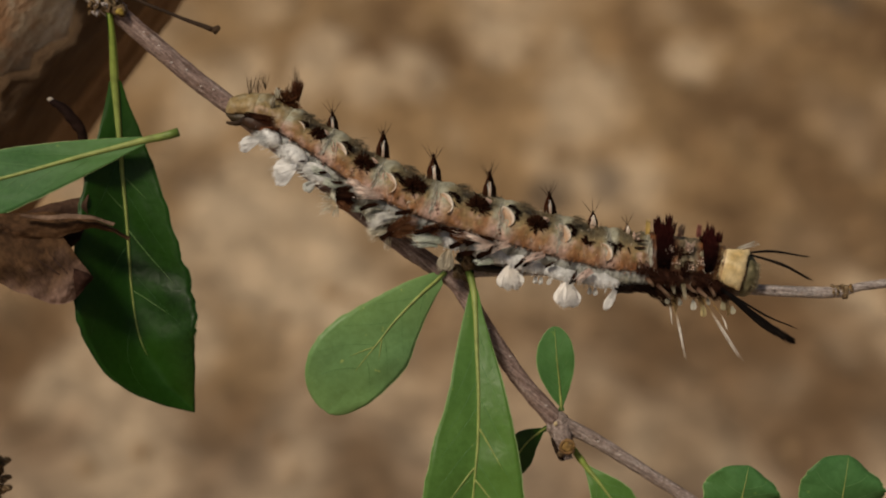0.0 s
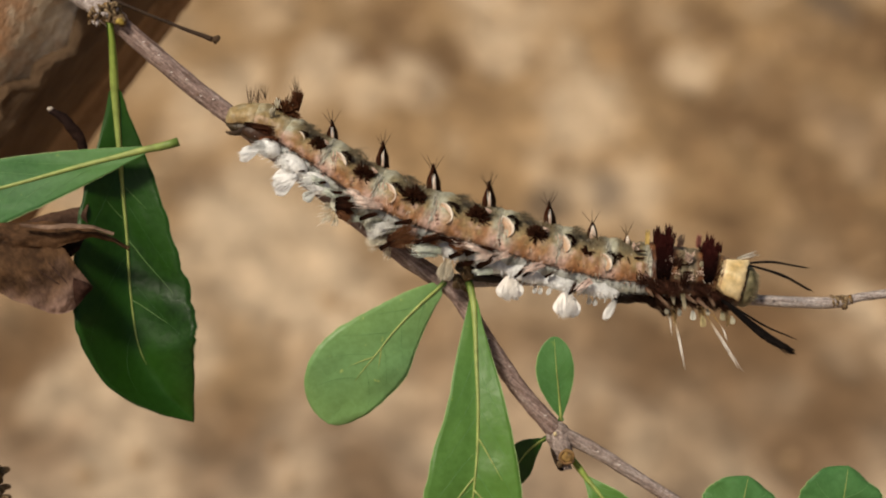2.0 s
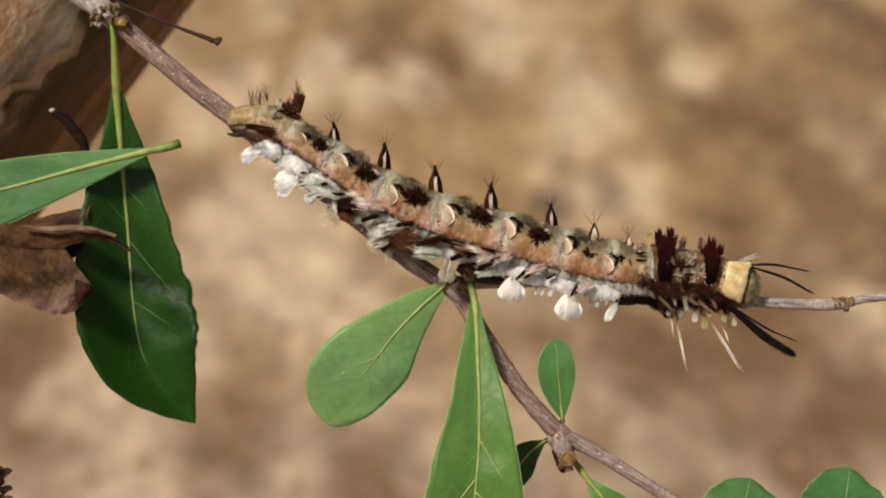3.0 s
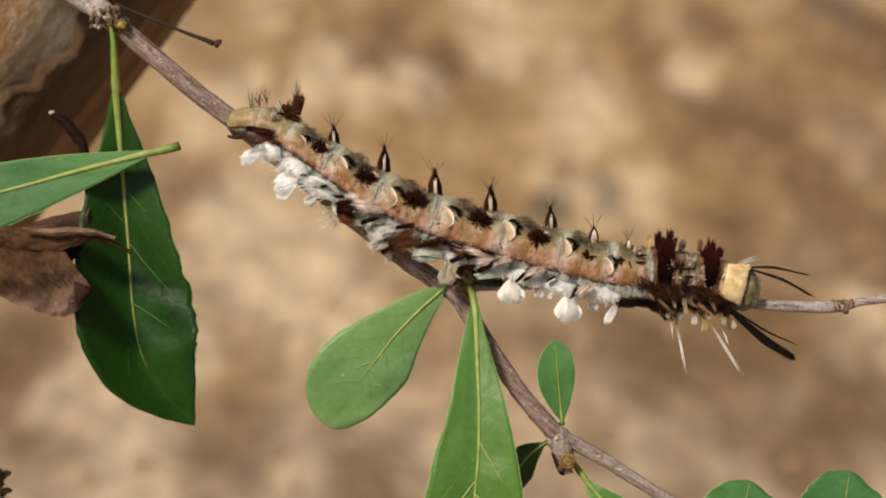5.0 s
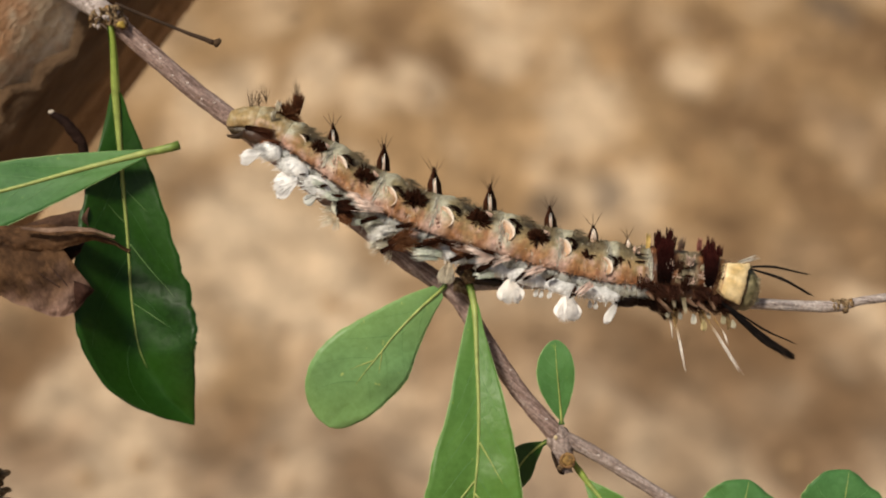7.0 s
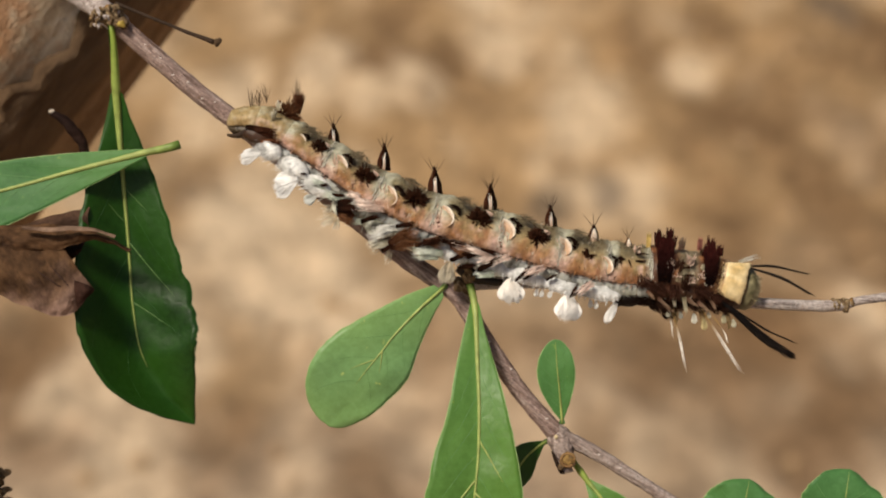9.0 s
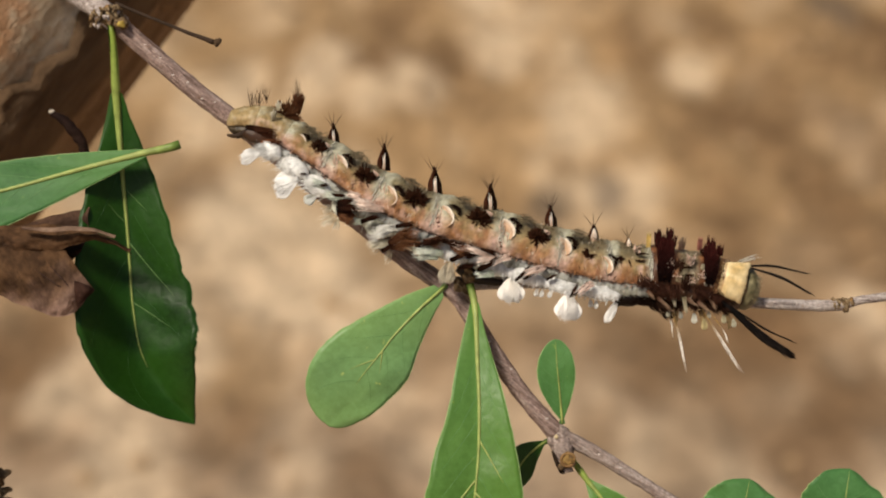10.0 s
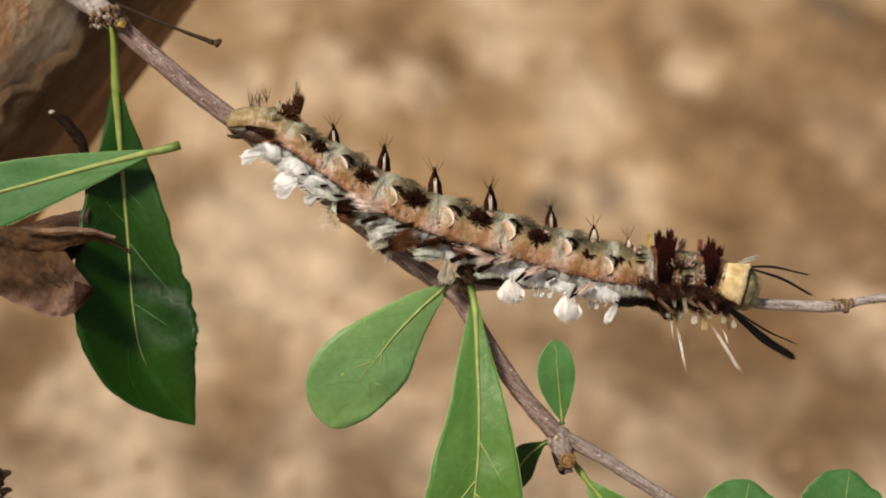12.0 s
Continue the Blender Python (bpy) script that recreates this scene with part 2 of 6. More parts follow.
def ball(sh, centre, radii, axes=None, rings=10, sides=14, rough=0.0, grain=1.0, col=(0.3, 0.3, 0.3), shade=None):
    """A rounded lump with an uneven skin; axes: three directions for its radii."""
    axes = axes or (Vector((1, 0, 0)), Vector((0, 1, 0)), Vector((0, 0, 1)))
    centre = Vector(centre)
    points, faces, cols = [], [], []
    for i in range(rings + 1):
        th = math.pi * (0.02 + 0.96 * i / rings)
        for k in range(sides):
            ph = 2 * math.pi * k / sides
            d = (math.cos(th), math.sin(th) * math.cos(ph), math.sin(th) * math.sin(ph))
            o = axes[0] * (d[0] * radii[0]) + axes[1] * (d[1] * radii[1]) + axes[2] * (d[2] * radii[2])
            o = o * (1 + rough * noise.noise((centre + o) * grain))
            points.append(centre + o)
            cols.append(shade(centre + o, d) if shade else col)
    for i in range(rings):
        for k in range(sides):
            j = (k + 1) % sides
            faces.append((i * sides + k, (i + 1) * sides + k, (i + 1) * sides + j, i * sides + j))
    faces.append(tuple(range(sides)))
    faces.append(tuple(rings * sides + k for k in range(sides))[::-1])
    sh.add(points, faces, cols)


def petal(sh, p, way, side, high, wide, col, tip, blunt=False):
    """A cupped scale, pointed or blunt."""
    nor = side.cross(way).normalized()
    if nor.z < 0:
        nor = -nor
    top, cols = [], []
    for i in range(9):
        t = i / 8
        w = wide * (max(0.02, 1 - t ** 1.7) ** 0.85 * (1 + 0.3 * t) if blunt == "round" else (0.22 + 0.78 * t ** 0.8) * math.sqrt(max(0.02, 1 - t ** 7)) if blunt else max(0.03, 1 - t ** 1.3) * (0.85 + 0.5 * t))
        for j in range(7):
            x = j / 3 - 1
            top.append(p + way * (high * t) + side * (x * w) + nor * ((0.05 if blunt is True else 0.16) * wide * (1 - x * x) + (0.05 if blunt is True else 0.10) * high * math.sin(3 * t) + 0.02 * noise.noise(Vector((x * 3, t * 2, p.x)))))
            cols.append(tone(blend(col, tip, (0.3 * t + 0.45 * (x + 1) - 0.1 if blunt == "round" else t) + 0.25 * noise.noise(Vector((x * 5, t * 2, p.x)))), 0.10))
    low = [q - nor * (0.025 if blunt is True else 0.06) for q in top]
    fs = [(i * 7 + j, i * 7 + j + 1, i * 7 + j + 8, i * 7 + j + 7) for i in range(8) for j in range(6)]
    rim = [(i * 7, i * 7 + 7) for i in range(8)] + [(i * 7 + 13, i * 7 + 6) for i in range(8)] + [(56 + j, 57 + j) for j in range(6)] + [(j + 1, j) for j in range(6)]
    sh.add(top + low, fs + [tuple(q + 63 for q in f[::-1]) for f in fs] + [(a, b, b + 63, a + 63) for a, b in rim], cols * 2)


def leaf(parent, mid, widths, material, roll=0.0, fold=0.12, curl=0.0, wave=0.0, rib=0.28, stalk=0.0, veins=6,
         skew=1.0, rib_end=0.97, label="", vein_radius=0.03, ragged=0.018, blunt=0.0, forks=(), bumpy=0.0, other=None):
    """A leaf blade along a midrib, with its thickness, its raised midrib and side veins."""
    nt, ns = 110, 9
    line = even(spline(mid, 150), nt)
    ro = radians(roll)
    thick = 0.11

    def place(t, s, lift=0.0):
        x = t * nt
        k = min(int(x), nt - 1)
        p = line[k].lerp(line[k + 1], x - k)
        a, b = line[max(k - 1, 0)], line[min(k + 2, nt)]
        tan = (b - a).normalized()
        side = Vector((tan.y, -tan.x, 0)).normalized()
        nor = side.cross(tan)
        if nor.z < 0:
            nor = -nor
        side2 = side * math.cos(ro) + nor * math.sin(ro)
        nor2 = nor * math.cos(ro) - side * math.sin(ro)
        tb = max(0.0, (t - stalk) / (1 - stalk))
        wd = lerp(other if other and s > 0 else widths, tb) if t > stalk else 0.25
        if blunt and tb > 1 - blunt:
            wd *= math.sqrt(max(0.0, 1 - ((tb - 1 + blunt) / blunt) ** 2))
        wd = max(wd, 0.05) * ((lerp(skew, tb) if isinstance(skew, list) else skew) if s > 0 else 1.0)
        edge = 1 + ragged * (noise.noise(Vector((t * 26, 5 * (s > 0), p.x))) + 0.5 * noise.noise(Vector((t * 70, 5 * (s > 0), p.y)))) * abs(s) ** 3
        z = (lerp(fold[s > 0], t) if isinstance(fold, tuple) else fold) * abs(s) ** 1.3 * wd - curl * s * s * wd
        z += wave * math.sin(t * 17 + (1.4 if s > 0 else 0)) * abs(s) ** 2
        z += 0.05 * wd * noise.noise(p * 0.35 + Vector((s * 2, 0, 3)))
        z += bumpy * wd * noise.noise(p * 0.16 + Vector((s * 0.9, 1, 6)))
        return p + side2 * (s * wd * edge) + nor2 * (z + lift)

    sh = Shape()
    cols = (0.1, 0.1, 0.1)
    top = [place(i / nt, j / ns) for i in range(nt + 1) for j in range(-ns, ns + 1)]
    low = [place(i / nt, j / ns, -thick * (1 - abs(j / ns) ** 4 * 0.8)) for i in range(nt + 1) for j in range(-ns, ns + 1)]
    m = 2 * ns + 1
    fs = [(i * m + j, i * m + j + 1, (i + 1) * m + j + 1, (i + 1) * m + j) for i in range(nt) for j in range(m - 1)]
    off = len(top)
    rim = [(i * m, (i + 1) * m) for i in range(nt)] + [((i + 1) * m + m - 1, i * m + m - 1) for i in range(nt)]
    rim += [(nt * m + j, nt * m + j + 1) for j in range(m - 1)] + [(j + 1, j) for j in range(m - 1)]
    sh.add(top + low, fs + [tuple(x + off for x in f[::-1]) for f in fs] + [(a, b, b + off, a + off) for a, b in rim], cols)
    blade = part("leaf", sh, material, parent, label)
    sh = Shape()
    k = [place(rib_end * i / 40, 0, 0.02) for i in range(41)]
    foot, mid_tint = (0.23, 0.32, 0.045) if stalk > 0.1 else (0.12, 0.20, 0.04), (0.36, 0.43, 0.13)
    k0 = len(sh.v)
    tube(sh, k, [rib * (1.0 if stalk > 0.1 else 1.7) if stalk > 0.06 else rib, rib * (1.5 if stalk > 0.1 else 1.0), rib * (0.98 if stalk > 0.1 else 0.75), rib * 0.62, rib * 0.45, rib * 0.3, rib * 0.12], n=40, sides=8, smooth_path=False)
    for i in range(41 * 8):
        sh.c[k0 + i] = blend(foot, mid_tint, (i // 8) / 40 / max(0.04, stalk) * (0.4 if stalk > 0.1 else 0.8))
    part("midrib", sh, VEIN, blade, "pale yellow-green midrib")
    faint = material is LEAF_DARK
    for t0, sgn, far, run in forks:
        sh = Shape()
        k0 = [place(t0 + run * q ** 1.15, sgn * far * q, 0.008) for q in [y / 8 for y in range(9)]]
        thin = 0.22 if faint else 0.45
        tube(sh, k0, [rib * thin, rib * thin * 0.7, rib * 0.06], n=8, sides=6, col=mid_tint, smooth_path=False)
        part("forked_vein", sh, FAINT_VEIN if faint else VEIN, blade, "pale forked vein")
    for sgn in (-1, 1):
        sh = Shape()
        tube(sh, [place(stalk + 0.01 + (0.985 - stalk) * i / 60, sgn * 1.0, -0.04) for i in range(61)], [0.02, 0.05, 0.05, 0.05, 0.02], n=60, sides=6, smooth_path=False)
        part("leaf_margin", sh, DIM_VEIN if material is LEAF_DARK else MARGIN, blade)
    if veins:
        for i in range(veins):
            for sgn in (-1, 1):
                sh = Shape()
                t0 = stalk + (1 - stalk) * (0.16 + 0.66 * (i + 0.25 * sgn + random.uniform(-0.2, 0.2)) / veins)
                run = [place(min(0.98, t0 + 0.19 * x ** 1.25), sgn * x * 0.86, 0.004) for x in [y / 9 for y in range(10)]]
                tube(sh, run, [vein_radius, vein_radius * 0.7, vein_radius * 0.25], n=9, sides=5, smooth_path=False)
                part("side_vein", sh, DIM_VEIN if material is LEAF_DARK else SIDE_VEIN, blade)
    return blade


def sheet(sh, edge_a, edge_b, bulge, cols, n=60, m=26, rough=0.0, thick=0.12, ends=None):
    """A thin curved skin between two lines, with its thickness."""
    la, lb = spline(edge_a, n), spline(edge_b, n)
    top, tints = [], []
    for i in range(n + 1):
        for j in range(m + 1):
            t = j / m
            p = la[i].lerp(lb[i], t)
            p = p + Vector((0, 0, bulge * math.sin(math.pi * t) + rough * noise.noise(p * 0.5) + 0.45 * rough * abs(noise.noise(p * 1.1)) + 0.16 * rough * noise.noise(p * 3.2)))
            p = p + Vector((noise.noise(p * 0.9), noise.noise(p * 0.9 + Vector((7, 0, 0))), 0)) * (0.4 * rough)
            top.append(p)
            k = noise.noise(p * 0.5) * 0.7 + 0.45 + 0.35 * noise.noise(p * 2.0) + 0.25 * noise.noise(p * 5.0)
            far = 0.0 if ends is None else 1.7 * (i / n + 0.7 * t) - 1.10 + 0.5 * noise.noise(p * 0.7)
            tints.append(blend(blend(cols[0], cols[1], k), blend(ends[0], ends[1], k) if ends else cols[0], far))
    low = [p - Vector((0, 0, thick)) for p in top]
    w = m + 1
    fs = [(i * w + j, (i + 1) * w + j, (i + 1) * w + j + 1, i * w + j + 1) for i in range(n) for j in range(m)]
    off = len(top)
    rim = [(i * w, (i + 1) * w) for i in range(n)] + [((i + 1) * w + m, i * w + m) for i in range(n)]
    rim += [(n * w + j, n * w + j + 1) for j in range(m)] + [(j + 1, j) for j in range(m)]
    sh.add(top + low, fs + [tuple(x + off for x in f[::-1]) for f in fs] + [(a, b, b + off, a + off) for a, b in rim], tints * 2)


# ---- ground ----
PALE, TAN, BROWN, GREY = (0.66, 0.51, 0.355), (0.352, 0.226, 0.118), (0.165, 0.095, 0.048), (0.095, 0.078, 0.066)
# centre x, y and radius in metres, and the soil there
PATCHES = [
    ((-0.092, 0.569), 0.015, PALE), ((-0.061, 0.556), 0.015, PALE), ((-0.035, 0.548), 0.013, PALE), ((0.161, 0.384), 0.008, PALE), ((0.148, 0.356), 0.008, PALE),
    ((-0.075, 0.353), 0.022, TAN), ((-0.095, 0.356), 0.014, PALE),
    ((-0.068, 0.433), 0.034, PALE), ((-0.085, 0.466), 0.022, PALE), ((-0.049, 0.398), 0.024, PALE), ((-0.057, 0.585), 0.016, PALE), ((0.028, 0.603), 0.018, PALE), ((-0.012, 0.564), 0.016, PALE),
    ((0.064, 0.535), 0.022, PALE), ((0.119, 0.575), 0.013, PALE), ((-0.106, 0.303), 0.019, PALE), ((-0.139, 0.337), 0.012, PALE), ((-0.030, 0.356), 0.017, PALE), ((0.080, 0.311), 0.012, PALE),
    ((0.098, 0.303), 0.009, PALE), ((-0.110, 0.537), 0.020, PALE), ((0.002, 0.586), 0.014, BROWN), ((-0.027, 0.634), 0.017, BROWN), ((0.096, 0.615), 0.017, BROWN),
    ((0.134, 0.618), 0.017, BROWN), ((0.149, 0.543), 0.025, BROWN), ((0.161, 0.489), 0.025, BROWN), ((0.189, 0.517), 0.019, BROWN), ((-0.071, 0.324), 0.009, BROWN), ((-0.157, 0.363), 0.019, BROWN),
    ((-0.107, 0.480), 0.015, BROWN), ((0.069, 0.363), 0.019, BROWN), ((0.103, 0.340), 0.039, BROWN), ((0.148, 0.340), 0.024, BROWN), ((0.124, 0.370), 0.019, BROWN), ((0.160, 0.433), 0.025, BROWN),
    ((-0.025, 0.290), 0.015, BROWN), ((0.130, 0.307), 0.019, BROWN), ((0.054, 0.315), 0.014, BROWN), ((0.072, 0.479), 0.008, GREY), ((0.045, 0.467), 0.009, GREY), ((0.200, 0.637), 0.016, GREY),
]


def ground():
    n = 360
    ax = np.linspace(-1, 1, n + 1)
    xs, ys = 0.62 * ax + 500 * ax ** 11, 0.42 + 0.62 * ax + 500 * ax ** 11
    pts, cols = [], []
    for y in ys:
        for x in xs:
            p = Vector((x, y, 0))
            near = abs(x) < 3 and abs(y) < 3
            z = 0.010 * noise.noise(p * 14) + (0.004 * noise.noise(p * 60) + 0.0015 * noise.noise(p * 150) if near else 0)
            q = Vector((x, y * 0.6, 0))
            close = max(0.0, min(1.0, 2.2 - 2 * math.hypot(x, y - 0.42)))
            k = (noise.noise(q * 13) * 0.6 + noise.noise(q * 30) * 0.6 + noise.noise(q * 85) * 0.28 + 0.02) * close + 0.5 * noise.noise(q * 2.2) * (1 - close)
            greyer = (0.355, 0.255, 0.172)
            plain = blend(blend(greyer, TAN, 0.5), blend(greyer, TAN, (y - 0.30) / 0.16), close)
            c = blend(plain, PALE, k * 1.2) if k > 0 else blend(plain, BROWN, -k * 1.4)
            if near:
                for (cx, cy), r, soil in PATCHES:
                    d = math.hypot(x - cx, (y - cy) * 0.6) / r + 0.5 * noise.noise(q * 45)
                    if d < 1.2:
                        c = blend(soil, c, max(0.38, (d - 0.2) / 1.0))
            pts.append((x, y, z))
            cols.extend((*c, 1.0))
    m = n + 1
    fs = [(i * m + j, i * m + j + 1, (i + 1) * m + j + 1, (i + 1) * m + j) for i in range(n) for j in range(n)]
    me = bpy.data.meshes.new("ground")
    me.from_pydata(pts, [], fs)
    me.color_attributes.new("pigment", "FLOAT_COLOR", "POINT").data.foreach_set("color", cols)
    me.polygons.foreach_set("use_smooth", [True] * len(fs))
    me.materials.append(SOIL)
    tagged(new("ground", me), "dry tan and brown bare soil with pale patches", "ground", kind="structure")


def clods():
    rng = random.Random(5)
    pts, fs = [], []
    for _ in range(420):
        x, y, r = rng.uniform(-0.26, 0.26), rng.uniform(0.2, 0.8), rng.uniform(0.0012, 0.0035)
        k = len(pts)
        for i in range(5):
            th = math.pi * (0.06 + 0.88 * i / 4)
            for j in range(7):
                ph = 2 * math.pi * j / 7
                o = Vector((math.sin(th) * math.cos(ph), math.sin(th) * math.sin(ph), 0.65 * math.cos(th)))
                p = Vector((x, y, 0.010 * noise.noise(Vector((x, y, 0)) * 14) + r * 0.3))
                pts.append(p + o * (r * (1 + 0.5 * noise.noise(o * 2 + p * 90))))
        fs += [(k + i * 7 + j, k + i * 7 + (j + 1) % 7, k + (i + 1) * 7 + (j + 1) % 7, k + (i + 1) * 7 + j) for i in range(4) for j in range(7)]
        fs += [tuple(k + j for j in range(7))[::-1], tuple(k + 28 + j for j in range(7))]
    me = bpy.data.meshes.new("soil_crumbs")
    me.from_pydata(pts, [], fs)
    me.polygons.foreach_set("use_smooth", [True] * len(fs))
    me.materials.append(CLOD)
    tagged(new("soil_crumbs", me), "loose tan soil crumbs lying on the ground", "soil", kind="stuff")


ground()
clods()


# ---- leaning trunk behind the twig ----
def trunk():
    """A leaning trunk of pale bare wood, partly covered by a dark bark shell."""
    foot, top = at(*TRUNK_AXIS[0]), at(*TRUNK_AXIS[1])
    way = (top - foot).normalized()
    foot = foot - way * ((foot.z + 0.03) / way.z)
    length = (top - foot).length
    face = (W_AXIS - way * W_AXIS.dot(way)).normalized()
    axes = Matrix((face, way.cross(face), way)).transposed().to_4x4()
    ob = new("tree_trunk")
    ob.matrix_world = Matrix.Translation(foot) @ axes
    tagged(ob, "brown weathered tree trunk leaning behind the leafy twig", "trunk")

    def shell(name, material, a0, a1, lift, thick, ragged, label, tilt=0):
        rings, sides = 330, 72 if a1 - a0 > 300 else 40
        pts = []
        for under in (0, 1):
            for i in range(rings + 1):
                z = length * i / rings
                r = 0.0215 * (1.0 + 0.25 * math.exp(-z / 0.05))
                for k in range(sides + 1):
                    x = k / sides
                    b0 = a0 + tilt * (z - 0.49) + ragged * (noise.noise(Vector((z * 55, 3, 0))) + 0.7 * noise.noise(Vector((z * 150, 8, 0))) + 0.35 * noise.noise(Vector((z * 400, 5, 0))))
                    a = radians(b0 + (a1 - b0) * x)
                    o = Vector((math.cos(a), math.sin(a), 0))
                    rr = r * (1 + 0.035 * noise.noise(Vector((o.x * 2.5, o.y * 2.5, z * 9))) + 0.03 * noise.noise(Vector((o.x * 9, o.y * 9, z * 14))))
                    rr += lift * min(1.0, x / 0.05) - under * thick * (1 if 0 < k < sides or a1 - a0 >= 359 else 0.9)
                    pts.append((o.x * rr, o.y * rr, z))
        m, off = sides + 1, (rings + 1) * (sides + 1)
        fs = [(i * m + k, i * m + k + 1, (i + 1) * m + k + 1, (i + 1) * m + k) for i in range(rings) for k in range(sides)]
        rim = [(i * m + m - 1, (i + 1) * m + m - 1) for i in range(rings)] + [((i + 1) * m, i * m) for i in range(rings)]
        rim += [(k, k + 1) for k in range(sides)] + [(rings * m + k + 1, rings * m + k) for k in range(sides)]
        fs += [tuple(q + off for q in f[::-1]) for f in fs] + [(b, a, a + off, b + off) for a, b in rim]
        me = bpy.data.meshes.new(name)
        me.from_pydata(pts, [], fs)
        me.polygons.foreach_set("use_smooth", [True] * len(fs))
        me.materials.append(material)
        piece = new(name, me)
        piece.parent = ob
        tagged(piece, label)

    shell("bare_wood", BARE_WOOD, 0, 360, 0, 0.02, 0, "pale weathered bare wood")
    shell("bark", TRUNK, 64, 250, 0.0010, 0.0016, 15, "brown streaked bark", 420)
    # shade beside the bare wood, put into a darker strip of bark
    shell("bark_shade", SHADE_BARK, 56, 70, 0.0014, 0.0018, 15, "bark strip darkened as a band of shade", 420)


TRUNK_AXIS = ((-68.28, 10.65, -36), (-23.86, 69.05, -30))
trunk()


# ---- the leafy twig ----
branch = thing("leafy_twig", *(-32.57, 23.17, -4), "brown woody twig with green leaves and one dead leaf", "twig")


def stems():
    sh = Shape()
    tube(sh, [(-56.62, 39.65, -50), (-43.30, 30.32, -24), (-35.02, 24.42, -8), (-31.07, 21.69, -3), (-28.94, 19.97, -2)], [1.5, 1.25, 1.05, 1.0], n=30, sides=14, rough=0.12, grain=0.9)
    part("upper_stem", sh, PALE_BARK, branch, "pale grey older stem")
    sh = Shape()
    tube(sh, [(-29.35, 20.32, -2), (-27.09, 18.30, -2), (-24.56, 16.14, -2), (-22.04, 14.00, -2.1), (-19.11, 11.77, -2.2), (-11.38, 5.49, -2.4), (-4.26, -0.30, -2.2), (-0.96, -2.58, -2), (1.41, -4.39, -1.5), (3.55, -7.97, -1.2), (5.31, -10.53, -1.1), (7.17, -13.14, -1),
              (10.12, -16.56, -1)], [0.86, 0.86, 0.86, 0.86, 0.85, 0.83, 0.84, 0.82, 0.84, 0.80, 0.78, 0.86], n=120, sides=16, rough=0.10, grain=1.3)
    part("stem", sh, BARK, branch, "purplish brown woody stem")
    sh = Shape()
    tube(sh, [(10.12, -16.46, -1), (13.89, -18.43, -1), (16.91, -20.34, -1), (20.19, -22.40, -1), (25.98, -25.88, -1), (34.03, -28.64, -1)], [0.72, 0.62, 0.57, 0.55, 0.52, 0.5], n=50, sides=14, rough=0.10, grain=1.4)
    part("lower_stem", sh, LOWER_BARK, branch, "paler greyish brown lower stem")
    sh = Shape()
    tube(sh, [(0.81, -3.24, -2), (5.90, -3.05, -2.8), (11.0, -3.2, -3.2), (16.12, -3.75, -3), (22.3, -4.5, -2.3), (28.09, -4.90, -1.5), (33.02, -5.13, -1), (35.64, -5.08, -1)], [0.7, 0.56, 0.5, 0.5, 0.5, 0.52], n=60, sides=14, rough=0.08, grain=1.5)
    tube(sh, [(35.64, -5.08, -1), (37.30, -4.63, -1), (39.47, -4.33, -1), (44.10, -3.47, -1)], [0.42, 0.38, 0.40, 0.36], n=24, sides=12, rough=0.08, grain=1.5)
    part("side_stem", sh, PALE_BARK, branch, "pale grey slender side stem")
    # ringed node on the slender stem
    for k in range(5):
        sh = Shape()
        ball(sh, Vector((34.74, -5.03, -1)) + Vector((0.40 * k, 0.05 * k, 0.05)), (0.30, 0.58 - 0.03 * k, 0.56), rough=0.35, grain=2.6)
        part("scar_ring", sh, NODE_BARK, branch, "tan rough leaf scar ring")
    sh = Shape()
    ball(sh, Vector((35.75, -5.47, -0.6)), (0.3, 0.28, 0.3), rough=0.4, grain=3)
    part("bud", sh, NODE_BARK, branch, "small brown bud")
    # knobbly node at the top
    sh = Shape()
    rng = random.Random(3)
    ball(sh, (-29.70, 20.76, -1.5), (1.15, 1.0, 1.0), rough=0.35, grain=1.6)
    ball(sh, (-28.66, 20.06, -0.8), (0.62, 0.6, 0.6), rough=0.4, grain=2.2)
    knot = part("node", sh, NODE_BARK, branch, "knobbly node with bud scales")
    for k in range(34):
        sh = Shape()
        c = Vector((-29.72, 20.84, -0.6)) + Vector((rng.uniform(-1.5, 0.9), rng.uniform(-0.9, 0.9), rng.uniform(-0.3, 0.6)))
        lean = Vector((rng.uniform(-0.5, 0.5), -1, rng.uniform(0, 0.6))).normalized()
        petal(sh, c, lean, lean.cross(OUT).normalized(), rng.uniform(0.35, 0.75), rng.uniform(0.14, 0.26), (0.3, 0.2, 0.1), (0.5, 0.4, 0.3))
        part("bud_scale", sh, rng.choice((NODE_BARK, NODE_BARK, NODE_BARK, PALE_BARK)), knot)
    sh = Shape()
    ball(sh, (-28.52, 19.86, -0.1), (0.34, 0.32, 0.28), rings=9, sides=12, rough=0.5, grain=3)
    part("bud", sh, plain_grain("yellow_bud", (0.26, 0.17, 0.03), (0.52, 0.38, 0.08), 2200, 0.6), branch, "small yellowish bud")
    # fork node in the middle, half under the caterpillar
    sh = Shape()
    ball(sh, (1.42, -3.59, -1.6), (1.2, 0.95, 0.9), rough=0.3, grain=1.7)
    ball(sh, (2.26, -2.56, -0.4), (0.6, 0.62, 0.6), rough=0.45, grain=2.5)
    knot = part("node", sh, NODE_BARK, branch, "brown forked node with a bud")
    for k in range(8):
        sh = Shape()
        ball(sh, Vector((2.25, -2.35, -0.1)) + Vector((rng.uniform(-0.5, 0.5), rng.uniform(-0.4, 0.5), 0.2)), (0.2, 0.3, 0.2), rings=6, sides=8, rough=0.5, grain=3)
